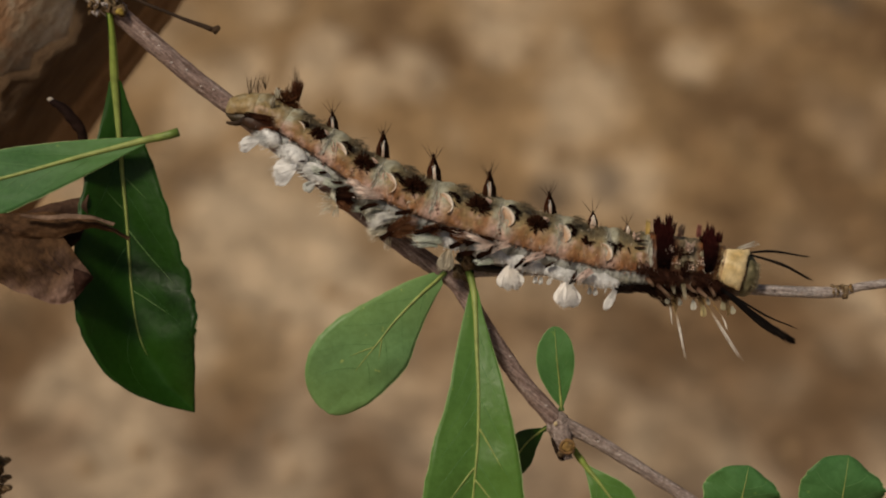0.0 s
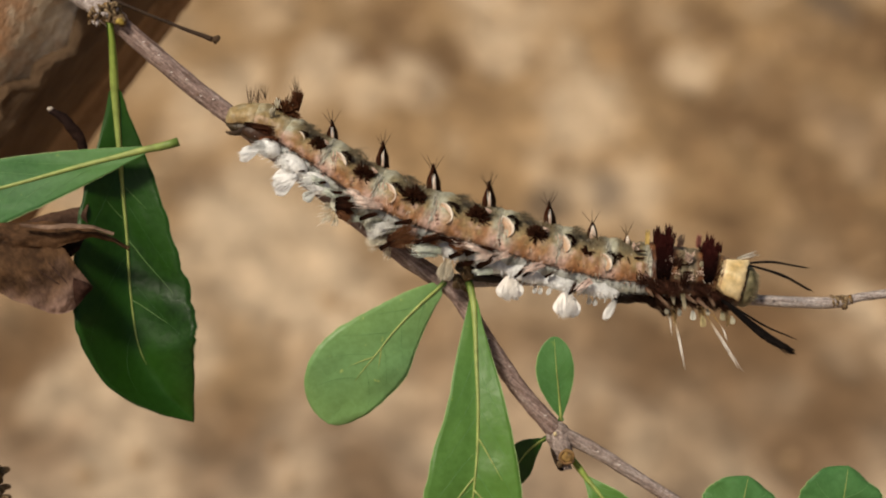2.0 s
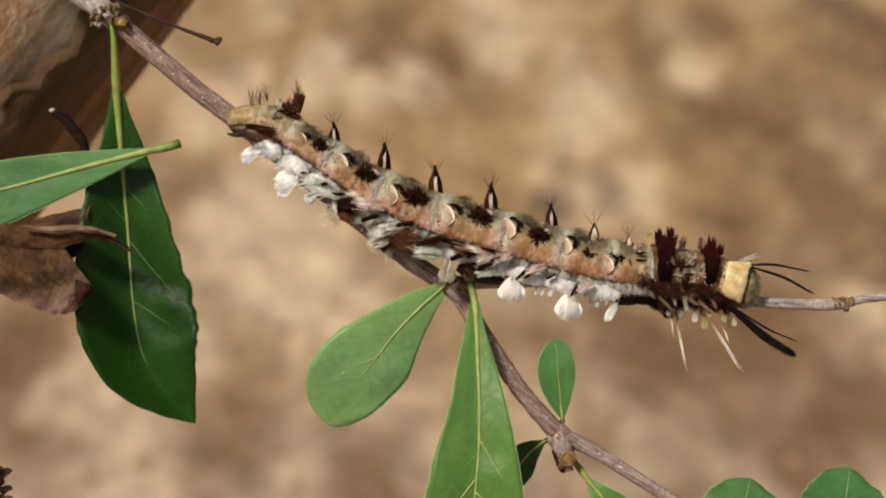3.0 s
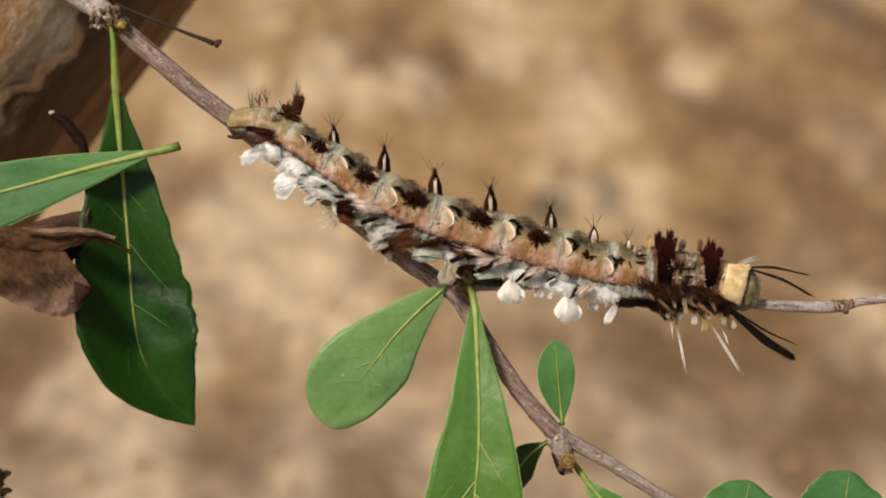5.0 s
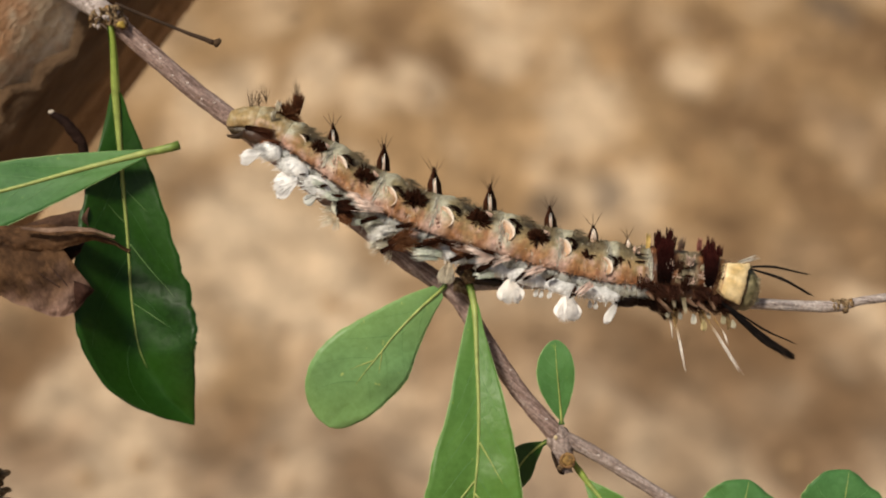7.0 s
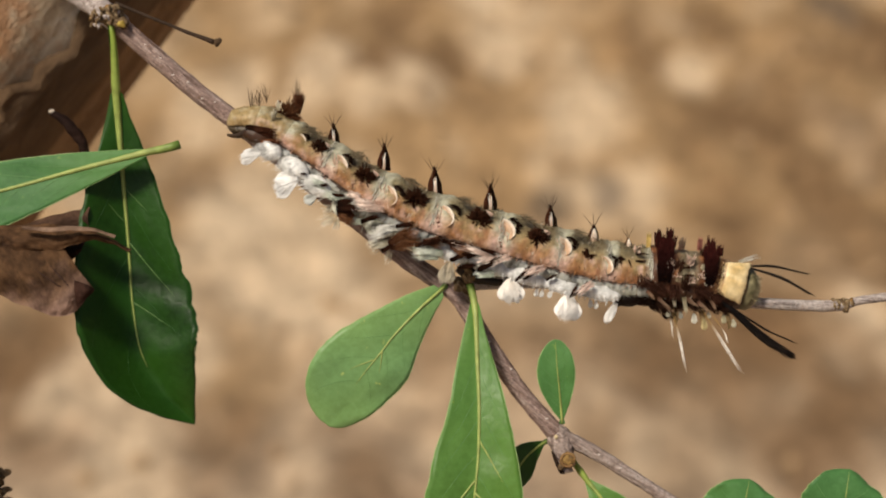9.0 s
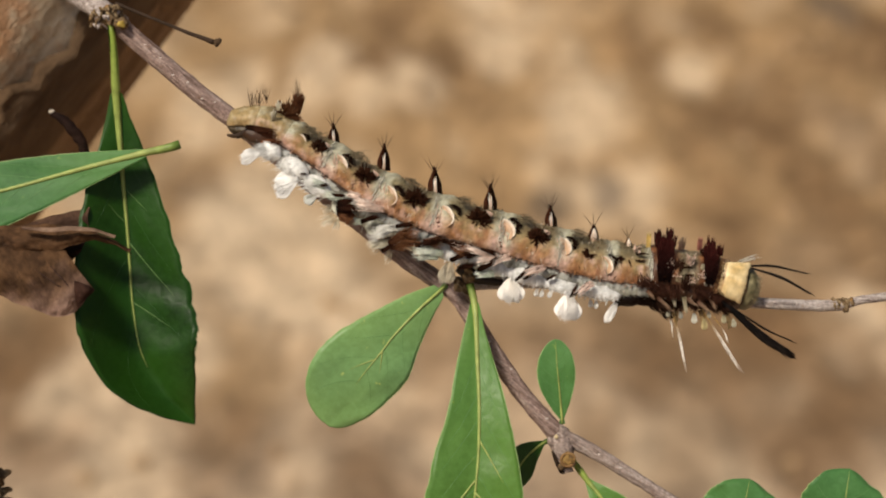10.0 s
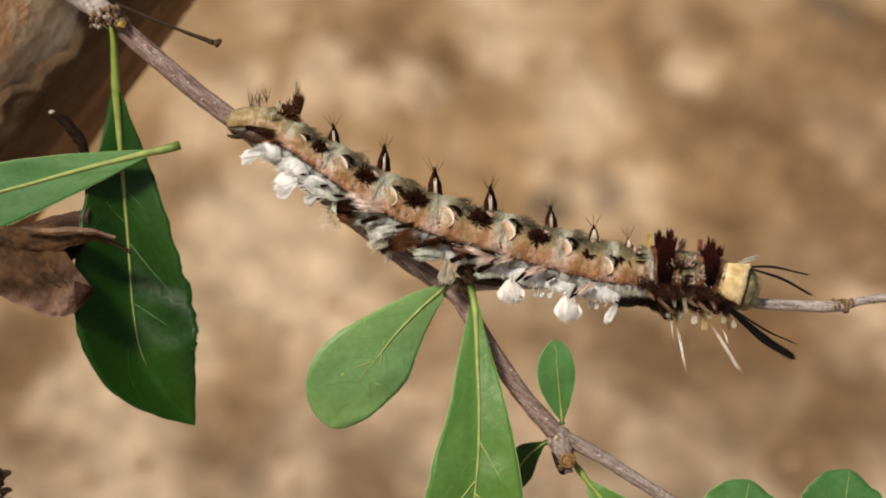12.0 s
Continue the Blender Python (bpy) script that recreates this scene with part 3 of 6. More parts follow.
        part("bud_scale", sh, NODE_BARK, knot)
    # lower node with its stub
    sh = Shape()
    ball(sh, (10.27, -16.81, -1), (1.05, 1.15, 1.0), rough=0.25, grain=1.8)
    tube(sh, [(10.36, -17.04, -0.8), (10.74, -18.41, -0.5), (11.02, -19.88, -0.2)], [1.0, 0.95, 0.75, 0.5], n=14, sides=14, rough=0.3, grain=2.2)
    knot = part("node", sh, LOWER_BARK, branch, "swollen grey-brown node with an orange-brown stub")
    for k in range(5):
        sh = Shape()
        ball(sh, Vector((10.94, -18.92, 0.2)) + Vector((rng.uniform(-0.7, 0.7), rng.uniform(-0.8, 0.5), rng.uniform(0, 0.4))), (0.26, 0.3, 0.25), rings=6, sides=8, rough=0.5, grain=3)
        part("bud_scale", sh, NODE_BARK, knot)
    sh = Shape()
    ball(sh, (10.99, -18.64, 0.45), (0.66, 0.62, 0.34), rings=12, sides=16, rough=0.35, grain=2.2, shade=lambda p, d: tone(blend((0.07, 0.035, 0.015), (0.50, 0.31, 0.11), 0.55 + 1.6 * noise.noise(p * 2.6)), 0.2))
    part("branch_scar", sh, DEAD, knot, "orange-brown broken branch scar")
    sh = Shape()
    tube(sh, [Vector((10.99 + 0.62 * math.cos(0.5 * k), -18.66 + 0.56 * math.sin(0.5 * k), 0.62 + 0.06 * math.sin(1.3 * k))) for k in range(12)], [0.10, 0.15, 0.12, 0.16, 0.09], n=36, sides=8, rough=0.35, grain=3, col=(0.34, 0.20, 0.085), tip=(0.20, 0.11, 0.05))
    part("scar_rim", sh, DEAD, knot, "tan ring round the scar")
    sh = Shape()
    tube(sh, [(9.62, -17.94, 0.1), (9.98, -18.92, 0.2), (10.45, -19.72, 0.1), (10.80, -19.82, 0.1)], [0.08, 0.16, 0.20, 0.12], n=14, sides=10, rough=0.4, grain=2.4, col=(0.03, 0.018, 0.012))
    part("bark_flake", sh, DEAD, knot, "dark curled bark flake")
    sh = Shape()
    ball(sh, (10.00, -16.70, 0), (0.16, 0.2, 0.12), rings=6, sides=8, rough=0.3)
    part("leaf_scar", sh, plain_grain("leaf_scar", (0.5, 0.38, 0.2), (0.66, 0.54, 0.34), 1500, 0.7), branch, "pale leaf scar")
    # pale lenticels on the bark
    for u, v, w in ((-26.60, 18.20, -1.2), (-25.23, 16.99, -1.2), (-24.12, 15.48, -1.2), (-22.77, 14.83, -1.25), (-21.52, 13.37, -1.3), (-20.41, 13.07, -1.3), (4.09, -8.28, -0.5), (6.04, -10.73, -0.4), (8.19, -14.38, -0.3), (9.18, -15.07, -0.2), (13.81, -18.30, -0.4), (15.72, -19.50, -0.4), (29.37, -4.77, -0.5), (31.38, -4.97, -0.5)):
        sh = Shape()
        ball(sh, (u, v, w), (rng.uniform(0.10, 0.17), 0.08, 0.12), rings=6, sides=8, rough=0.3, grain=3)
        part("lenticel", sh, LENTICEL, branch)
    # thin dead stalk at the top
    sh = Shape()
    tube(sh, [(-29.25, 21.87, -1.5), (-28.63, 21.63, -1.2), (-25.77, 20.41, -0.4), (-22.90, 19.21, 0.3), (-20.22, 18.18, 0.6)], [0.2, 0.17, 0.16, 0.17, 0.24], n=30, sides=8, rough=0.2, grain=2, col=(0.05, 0.032, 0.022))
    ball(sh, (-19.92, 18.13, 0.6), (0.34, 0.36, 0.3), rings=7, sides=9, rough=0.5, grain=3, col=(0.08, 0.05, 0.03))
    ball(sh, (-19.72, 18.37, 0.6), (0.2, 0.24, 0.2), rings=6, sides=8, rough=0.5, grain=3, col=(0.08, 0.05, 0.03))
    part("dry_stalk", sh, DEAD, branch, "thin dark dry leaf stalk")


def leaves():
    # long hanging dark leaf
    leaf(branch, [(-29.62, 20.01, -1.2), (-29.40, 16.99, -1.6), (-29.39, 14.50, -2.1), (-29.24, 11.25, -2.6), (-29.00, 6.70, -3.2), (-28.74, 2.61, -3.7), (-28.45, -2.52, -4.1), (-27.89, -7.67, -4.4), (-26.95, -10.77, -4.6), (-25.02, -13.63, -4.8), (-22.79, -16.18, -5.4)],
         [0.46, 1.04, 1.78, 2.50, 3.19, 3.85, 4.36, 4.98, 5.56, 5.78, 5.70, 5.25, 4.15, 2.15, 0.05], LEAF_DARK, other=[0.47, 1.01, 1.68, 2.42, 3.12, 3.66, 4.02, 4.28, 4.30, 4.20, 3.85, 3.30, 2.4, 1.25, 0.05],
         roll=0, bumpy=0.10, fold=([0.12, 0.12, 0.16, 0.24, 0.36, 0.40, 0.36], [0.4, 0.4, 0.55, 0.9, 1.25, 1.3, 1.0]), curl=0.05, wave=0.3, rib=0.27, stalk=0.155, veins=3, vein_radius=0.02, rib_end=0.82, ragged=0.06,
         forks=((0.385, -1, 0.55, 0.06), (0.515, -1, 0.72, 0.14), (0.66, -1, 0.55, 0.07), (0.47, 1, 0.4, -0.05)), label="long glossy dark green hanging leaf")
    # leaf reaching in with a thick stalk end
    leaf(branch, [(-23.34, 9.22, -0.2), (-24.73, 8.81, -0.2), (-26.56, 8.48, -0.6), (-32.97, 6.90, -1.2), (-39.66, 5.11, -1.7), (-47.40, 3.34, -2.2), (-58.06, 2.13, -6.2)],
         [0.3, 1.2, 2.0, 2.7, 3.3, 3.6, 3.6, 3.1, 2.0, 0.05], LEAF_GREY, roll=-8, fold=0.12, curl=0.08, wave=0.08, rib=0.25, stalk=0.08, veins=6, skew=0.85,
         label="grey-green leaf with a thick yellowish midrib")
    # rounded leaf under the caterpillar
    leaf(branch, [(0.27, -3.22, -0.8), (-0.63, -4.06, -0.4), (-1.98, -5.24, 0.2), (-4.21, -7.52, 0.5), (-5.59, -9.29, 1), (-7.28, -11.37, 1), (-8.79, -13.64, 0.6), (-10.08, -15.80, 0)],
         [0.6, 1.09, 1.56, 2.05, 2.56, 2.97, 3.36, 3.45, 3.3, 3.05, 2.85, 2.7, 2.6], LEAF_SOFT, other=[0.7, 1.18, 1.73, 2.17, 2.66, 3.32, 3.85, 4.17, 4.42, 4.40, 4.3, 4.2, 4.1],
         roll=10, fold=0.05, curl=0.10, wave=0.10, rib=0.15, stalk=0.05, veins=4, rib_end=0.72, blunt=0.3, forks=((0.50, -1, 0.3, 0.10), (0.56, 1, 0.28, 0.12)), vein_radius=0.022,
         label="rounded matt green leaf with yellowish midrib")
    # large leaf running down
    leaf(branch, [(2.38, -3.26, -0.5), (2.67, -4.44, 0.2), (2.85, -6.01, 1), (2.98, -9.81, 2), (3.11, -13.66, 3), (3.04, -17.51, 3.6), (2.79, -20.38, 4), (2.31, -25.31, 3.6), (1.50, -30.42, 2.5)],
         [0.35, 0.63, 1.18, 1.72, 2.21, 2.73, 3.24, 3.85, 4.32, 4.47, 4.2, 2.66, 0.05], LEAF_MID, other=[0.4, 1.01, 1.57, 2.06, 2.5, 3.03, 3.74, 3.99, 4.3, 4.42, 4.03, 2.9, 0.05],
         roll=0, fold=0.30, curl=0.10, wave=0.14, rib=0.22, stalk=0.07, veins=6, forks=((0.50, -1, 0.6, 0.12), (0.66, -1, 0.6, 0.10), (0.62, 1, 0.5, 0.12)),
         label="large mid-green leaf with a raised pale midrib")
    # small upright leaf
    leaf(branch, [(10.57, -15.61, -0.6), (10.50, -14.89, -0.4), (10.27, -12.45, 0), (10.05, -10.43, 0.3), (9.91, -8.04, 0.2)],
         [0.1, 0.72, 1.21, 1.58, 1.78, 1.80, 1.60, 1.35, 1.1], LEAF_GREY, other=[0.13, 0.53, 0.91, 1.22, 1.46, 1.56, 1.45, 1.3, 1.1], blunt=0.25, roll=6, fold=0.12, curl=0.05, wave=0.04, rib=0.11, stalk=0.05, veins=5,
         label="small upright oval green leaf", vein_radius=0.025)
    # small shaded leaf, its shade put into the dark leaf colour
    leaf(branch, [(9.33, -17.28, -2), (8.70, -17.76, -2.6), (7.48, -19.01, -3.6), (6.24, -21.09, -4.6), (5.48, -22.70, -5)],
         [0.15, 0.75, 1.3, 1.55, 1.4, 0.9, 0.05], LEAF_DARK, roll=-30, fold=0.10, curl=0.05, rib=0.1, stalk=0.06, veins=0, label="small shaded leaf behind the stem, coloured dark green")
    # leaf below the lower node
    leaf(branch, [(11.42, -18.74, -1.5), (12.08, -19.68, -1), (12.95, -20.84, -0.6), (14.10, -22.25, 0), (16.80, -25.95, 0)],
         [0.22, 0.6, 1.1, 1.6, 1.9, 1.8, 1.1, 0.05], LEAF_MID, roll=0, fold=0.12, rib=0.22, stalk=0.26, veins=4, label="green leaf with a yellowish stalk under the node")
    # two broad leaf ends
    leaf(branch, [(26.07, -26.03, -1), (26.20, -24.70, 0), (26.37, -22.79, 1), (26.72, -21.30, 1), (26.99, -20.32, 0.6)],
         [0.3, 1.7, 2.7, 3.3, 3.4, 3.3, 3.0, 2.6], LEAF_GREY, blunt=0.4, roll=0, fold=0.03, curl=0.12, rib=0.12, veins=4, ragged=0.05, wave=0.25, label="broad rounded green leaf end")
    leaf(branch, [(34.68, -28.64, -1), (34.95, -25.95, 0), (35.09, -22.71, 1.5), (35.37, -20.72, 1.6), (35.71, -19.37, 1)],
         [0.3, 1.8, 2.8, 3.4, 3.7, 3.7, 3.4, 2.9], LEAF_GREY, blunt=0.35, roll=0, fold=0.03, curl=0.12, rib=0.12, veins=4, ragged=0.05, wave=0.25, label="broad rounded green leaf end")
    # dead curled leaf with its stalk
    sh = Shape()
    low = (0.055, 0.030, 0.020)
    sheet(sh, [(-40.37, 1.96, -0.5), (-38.23, 1.95, 0), (-35.63, 2.14, 0.4), (-33.07, 2.04, 0.7), (-31.04, 1.59, 0.9), (-29.03, 0.84, 1), (-27.46, -0.10, 0.9)],
          [(-40.06, -1.05, 0.6), (-37.45, -0.69, 1.1), (-34.64, -0.25, 1.4), (-32.62, 0.20, 1.6), (-30.87, 0.59, 1.7), (-28.93, 0.35, 1.5), (-27.37, -0.55, 1.1)], 0.6, ((0.026, 0.013, 0.007), (0.14, 0.072, 0.035)), rough=0.6)
    sheet(sh, [(-39.67, 0.80, 0.6), (-37.50, 0.55, 0.9), (-35.46, 0.45, 1.1), (-33.78, 0.25, 1.3), (-32.74, -0.69, 1.7), (-31.89, -1.73, 2), (-31.18, -2.61, 2.1), (-30.53, -3.55, 1.9)],
          [(-39.45, -3.91, 1.4), (-37.56, -4.70, 1.6), (-36.03, -5.23, 1.8), (-34.77, -5.72, 1.9), (-33.93, -5.97, 1.9), (-33.07, -5.88, 1.8), (-32.22, -5.49, 1.6), (-31.73, -4.80, 1.6)], 0.5, ((0.030, 0.015, 0.008), (0.140, 0.074, 0.036)),
          rough=0.42, ends=((0.100, 0.055, 0.040), (0.270, 0.172, 0.134)))
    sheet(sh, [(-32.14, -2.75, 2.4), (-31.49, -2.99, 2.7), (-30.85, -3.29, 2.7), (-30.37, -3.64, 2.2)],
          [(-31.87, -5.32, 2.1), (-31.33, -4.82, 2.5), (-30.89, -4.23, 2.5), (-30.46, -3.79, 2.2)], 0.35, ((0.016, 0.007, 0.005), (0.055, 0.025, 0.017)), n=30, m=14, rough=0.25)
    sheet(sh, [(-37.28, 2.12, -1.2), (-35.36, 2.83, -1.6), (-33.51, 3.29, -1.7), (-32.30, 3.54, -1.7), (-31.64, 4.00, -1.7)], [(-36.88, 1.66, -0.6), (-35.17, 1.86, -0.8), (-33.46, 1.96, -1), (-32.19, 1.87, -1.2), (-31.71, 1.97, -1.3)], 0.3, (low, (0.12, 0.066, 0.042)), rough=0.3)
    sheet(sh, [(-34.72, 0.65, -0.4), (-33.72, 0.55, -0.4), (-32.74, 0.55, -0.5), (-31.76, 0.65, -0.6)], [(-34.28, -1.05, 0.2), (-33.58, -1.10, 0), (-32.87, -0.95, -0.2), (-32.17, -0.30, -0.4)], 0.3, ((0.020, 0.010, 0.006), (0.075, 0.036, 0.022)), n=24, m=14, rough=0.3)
    # light along the arm's upper edge, put into a paler strip
    sheet(sh, [(-36.82, 1.92, 2.4), (-34.60, 1.82, 2.6), (-32.38, 1.92, 2.7), (-30.41, 1.77, 2.7), (-28.50, 1.13, 2.4)], [(-36.54, 1.62, 2.7), (-34.51, 1.46, 3), (-32.29, 1.51, 3.1), (-30.35, 1.46, 3), (-28.56, 0.88, 2.6)], 0.15, ((0.12, 0.072, 0.050), (0.29, 0.19, 0.135)), rough=0.25)
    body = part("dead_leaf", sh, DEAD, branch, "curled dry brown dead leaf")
    for run in (((-35.61, -1.82, 2.1), (-34.44, -2.61, 2.25), (-33.29, -3.39, 2.35), (-32.12, -4.23, 2.3)), ((-34.33, -1.43, 2.1), (-33.59, -2.21, 2.3), (-32.78, -3.10, 2.4), (-32.41, -3.89, 2.3))):
        sh = Shape()
        tube(sh, run, [0.02, 0.05, 0.06, 0.02], n=26, sides=7, rough=0.8, grain=3, col=(0.05, 0.028, 0.022))
        part("crease", sh, DEAD, body, "dark crease")
    sh = Shape()
    tube(sh, [(-35.31, 12.20, -3), (-34.22, 11.56, -2.7), (-33.18, 10.43, -2.6), (-32.41, 9.02, -2.8), (-32.13, 6.19, -3.4), (-32.16, 2.85, -2.6)], [0.22, 0.46, 0.50, 0.44, 0.32, 0.30], n=40, sides=9, rough=0.3, grain=1.6,
         col=(0.012, 0.005, 0.004), tip=(0.03, 0.015, 0.01))
    stalk = part("stalk", sh, DEAD, body, "dark twisted dry stalk")
    sh = Shape()
    ball(sh, (-35.33, 12.34, -2.95), (0.30, 0.24, 0.26), rings=8, sides=10, rough=0.3, grain=3, col=(0.42, 0.36, 0.30))
    part("stalk_tip", sh, DEAD, stalk, "pale broken stalk tip")


stems()
leaves()


# ---- knobbly dead stem rising at the side ----
def dead_stem():
    ob = thing("dead_stem", *(-41.59, -23.89, -6), "knobbly dark brown dead stem rising from the soil", "stem")
    sh = Shape()
    foot = at(*(-41.59, -23.89, -6))
    down = BASIS.to_3x3().inverted() @ Vector((0, 0, -1))
    base = Vector((-41.59, -23.89, -6))
    tube(sh, [Vector((-41.54, -21.29, -6)), base, base + down * 60, base + down * (foot.z * 1000 + 8)], [0.75, 0.9, 1.2, 1.6], n=50, sides=12, rough=0.3, grain=0.8)
    rng = random.Random(9)
    for k in range(22):
        c = Vector((-41.02, -21.91, -6)) + Vector((rng.uniform(-0.8, 0.9), rng.uniform(-1.6, 1.6), rng.uniform(-0.2, 0.7)))
        ball(sh, c, (rng.uniform(0.3, 0.6), rng.uniform(0.25, 0.5), 0.4), rings=6, sides=8, rough=0.5, grain=2)
    part("stem", sh, NODE_BARK, ob)


dead_stem()


# ---- caterpillar ----
cat = thing("caterpillar", *(0.81, 1.06, -1), "hairy brown and salmon caterpillar clinging to the twig", "caterpillar")
# right, up and girth of the body's middle line, from the tail to the neck
LINE = [(-19.00, 10.95, 0.95), (-17.70, 11.15, 1.40), (-15.70, 10.75, 1.80), (-13.20, 9.25, 2.0), (-10.55, 7.55, 2.2), (-7.35, 5.35, 2.45),
        (-4.20, 3.65, 2.6), (-1.35, 2.45, 2.66), (3.35, 1.00, 2.7), (6.40, 0.15, 2.68), (9.90, -0.85, 2.7), (14.40, -1.95, 2.6),
        (18.30, -2.30, 2.55), (22.30, -2.70, 2.35), (25.30, -3.30, 2.0), (27.40, -3.75, 1.68)]
AXIS = spline(LINE, 300)
AX = np.array([p.x for p in AXIS])
AY = np.array([p.y for p in AXIS])
AR = np.array([p.z for p in AXIS])
GREEN = (0.27, 0.265, 0.185)
SEAM, ASH, TAIL = (0.05, 0.028, 0.02), (0.42, 0.43, 0.42), (0.37, 0.265, 0.12)
UMBER, MAROON, CREAM, WHITE = (0.012, 0.0048, 0.0025), (0.018, 0.003, 0.0028), (0.66, 0.50, 0.40), (0.96, 0.95, 0.93)
BLACK = (0.006, 0.005, 0.005)


def around(u):
    """Middle, girth, tangent and upward normal of the body at u."""
    y, r = float(np.interp(u, AX, AY)), float(np.interp(u, AX, AR))
    dy = float(np.interp(u + 0.6, AX, AY) - np.interp(u - 0.6, AX, AY)) / 1.2
    t = Vector((1, dy, 0)).normalized()
    return Vector((u, y, 0)), r, t, Vector((-t.y, t.x, 0))


def skin(u, phi, lift=0.0):
    """Point and normal of the body at u, phi degrees up from the side that faces out."""
    c, r, t, n = around(u)
    a = radians(phi)
    d = n * math.sin(a) + OUT * math.cos(a)
    return c + d * (r + lift), d, t, n


def rest(u, v):
    """The point of the skin that lies at u, v of the plane."""
    k = u
    for _ in range(6):
        c, r, t, n = around(k)
        k += (Vector((u, v, 0)) - c).dot(t) * 0.9
    c, r, t, n = around(k)
    s = max(-0.98, min(0.98, (Vector((u, v, 0)) - c).dot(n) / r))
    return skin(k, math.degrees(math.asin(s)))


SEAMS = [-19.00, -16.45, -13.95, -10.45, -5.95, -0.95, 4.90, 10.05, 14.40, 18.05, 21.40, 24.40, 26.50]


def crisp(x):
    return max(0.0, min(1.0, (x - 0.5) * 2.0 + 0.5))


def markings(p, phi, x, k):
    """Pigment of segment k at phi degrees and x of its length."""
    a = noise.noise(p * 0.9) * 0.5 + noise.noise(p * 2.4) * 0.28
    b = noise.noise(p * 2.0 + Vector((9, 3, 1)))
    e = noise.noise(p * 0.8 + Vector((2, 7, 5)))
    fibre = 1 + 0.30 * noise.noise(Vector((p.x * 5, phi * 0.05, k)))
    if k >= 9:
        c = blend((0.075, 0.031, 0.015), (0.27, 0.105, 0.040), 0.35 + a * 1.4)
        pale = (x - 0.62) / 0.2 if k == 9 else (0.36 - x) / 0.2 if k == 10 else 0.4 + a
        c = blend(c, (0.215, 0.185, 0.115), max(0.0, min(1.0, pale)) * (0.8 + 0.5 * b))
        c = blend(c, (0.055, 0.022, 0.012), 1.5 * max(0.0, noise.noise(Vector((p.x * 4, phi * 0.02, 3))) - 0.1))
        return tuple(max(0.004, fibre * q) for q in blend(c, (0.06, 0.021, 0.011), 0.9 if phi < -12 + 24 * a else 0.0))
    low = blend((0.41, 0.185, 0.072), (0.53, 0.305, 0.195), 0.28 + a * 1.3 + 0.6 * abs(2 * x - 1) ** 2)
    mid = blend((0.33, 0.235, 0.105), (0.40, 0.225, 0.105), 0.5 + b)
    high = blend((0.295, 0.255, 0.145), (0.245, 0.175, 0.082), 0.45 + a * 1.2)
    c = blend(low, mid, (phi + 14 + 26 * a) / 20)
    c = blend(c, high, (phi - 10 + 30 * a) / 26)
    band = 1.25 * max(0.0, 1 - abs(x - 0.02 - 0.06 * e) / 0.30) + 1.1 * max(0.0, 1 - abs(x - 0.97) / 0.20)
    pale = blend((0.66, 0.45, 0.37), (0.46, 0.45, 0.34), (phi + 4 + 20 * e) / 18)
    c = blend(c, pale, 0.92 * crisp(min(1.0, band * (0.95 + 0.8 * b))))
    red = noise.noise(Vector((p.x * 1.6, phi * 0.05, k + 5))) + 0.5 * noise.noise(Vector((p.x * 4.5, phi * 0.03, k)))
    if phi < 16:
        c = blend(c, (0.25, 0.088, 0.045), min(0.65, 1.3 * max(0.0, red) * (0.4 + 0.6 * x)))
        c = blend(c, (0.64, 0.42, 0.34), min(0.7, 1.3 * max(0.0, -red - 0.12)))
    # dark hair tone plus painted shade in the dips of the back
    hollow_shade = max(0.0, 1 - abs(x - 0.62) / 0.40) * max(0.0, min(1.0, (phi - 26) / 20))
    c = blend(c, (0.105, 0.080, 0.050), min(0.62, hollow_shade * (1.2 + 1.4 * a)))
    c = blend(c, (0.13, 0.06, 0.028), 0.8 * max(0.0, noise.noise(p * 3.2 + Vector((4, 4, 4))) - 0.25))
    c = tuple(0.9 * fibre * q for q in c)
    if phi < -24:
        c = blend(blend(ASH, GREEN, 0.3 + a), UMBER, 0.5 * (b > 0.25))
        if phi < -60:
            c = blend(c, (0.16, 0.13, 0.10), 0.7)
    if abs(phi + 23 + 7 * b) < 2.2 + 2.5 * a:
        c = blend(c, SEAM, 0.85)
    if k <= 1:
        c = blend(c, TAIL, (0.80 if k == 0 else 0.4) - 0.6 * max(0.0, a))
        c = blend(c, (0.50, 0.46, 0.34), 0.7 * max(0.0, b))
        if phi < -20:
            c = blend(c, UMBER, 0.85)
    return tuple(max(0.004, q) for q in c)


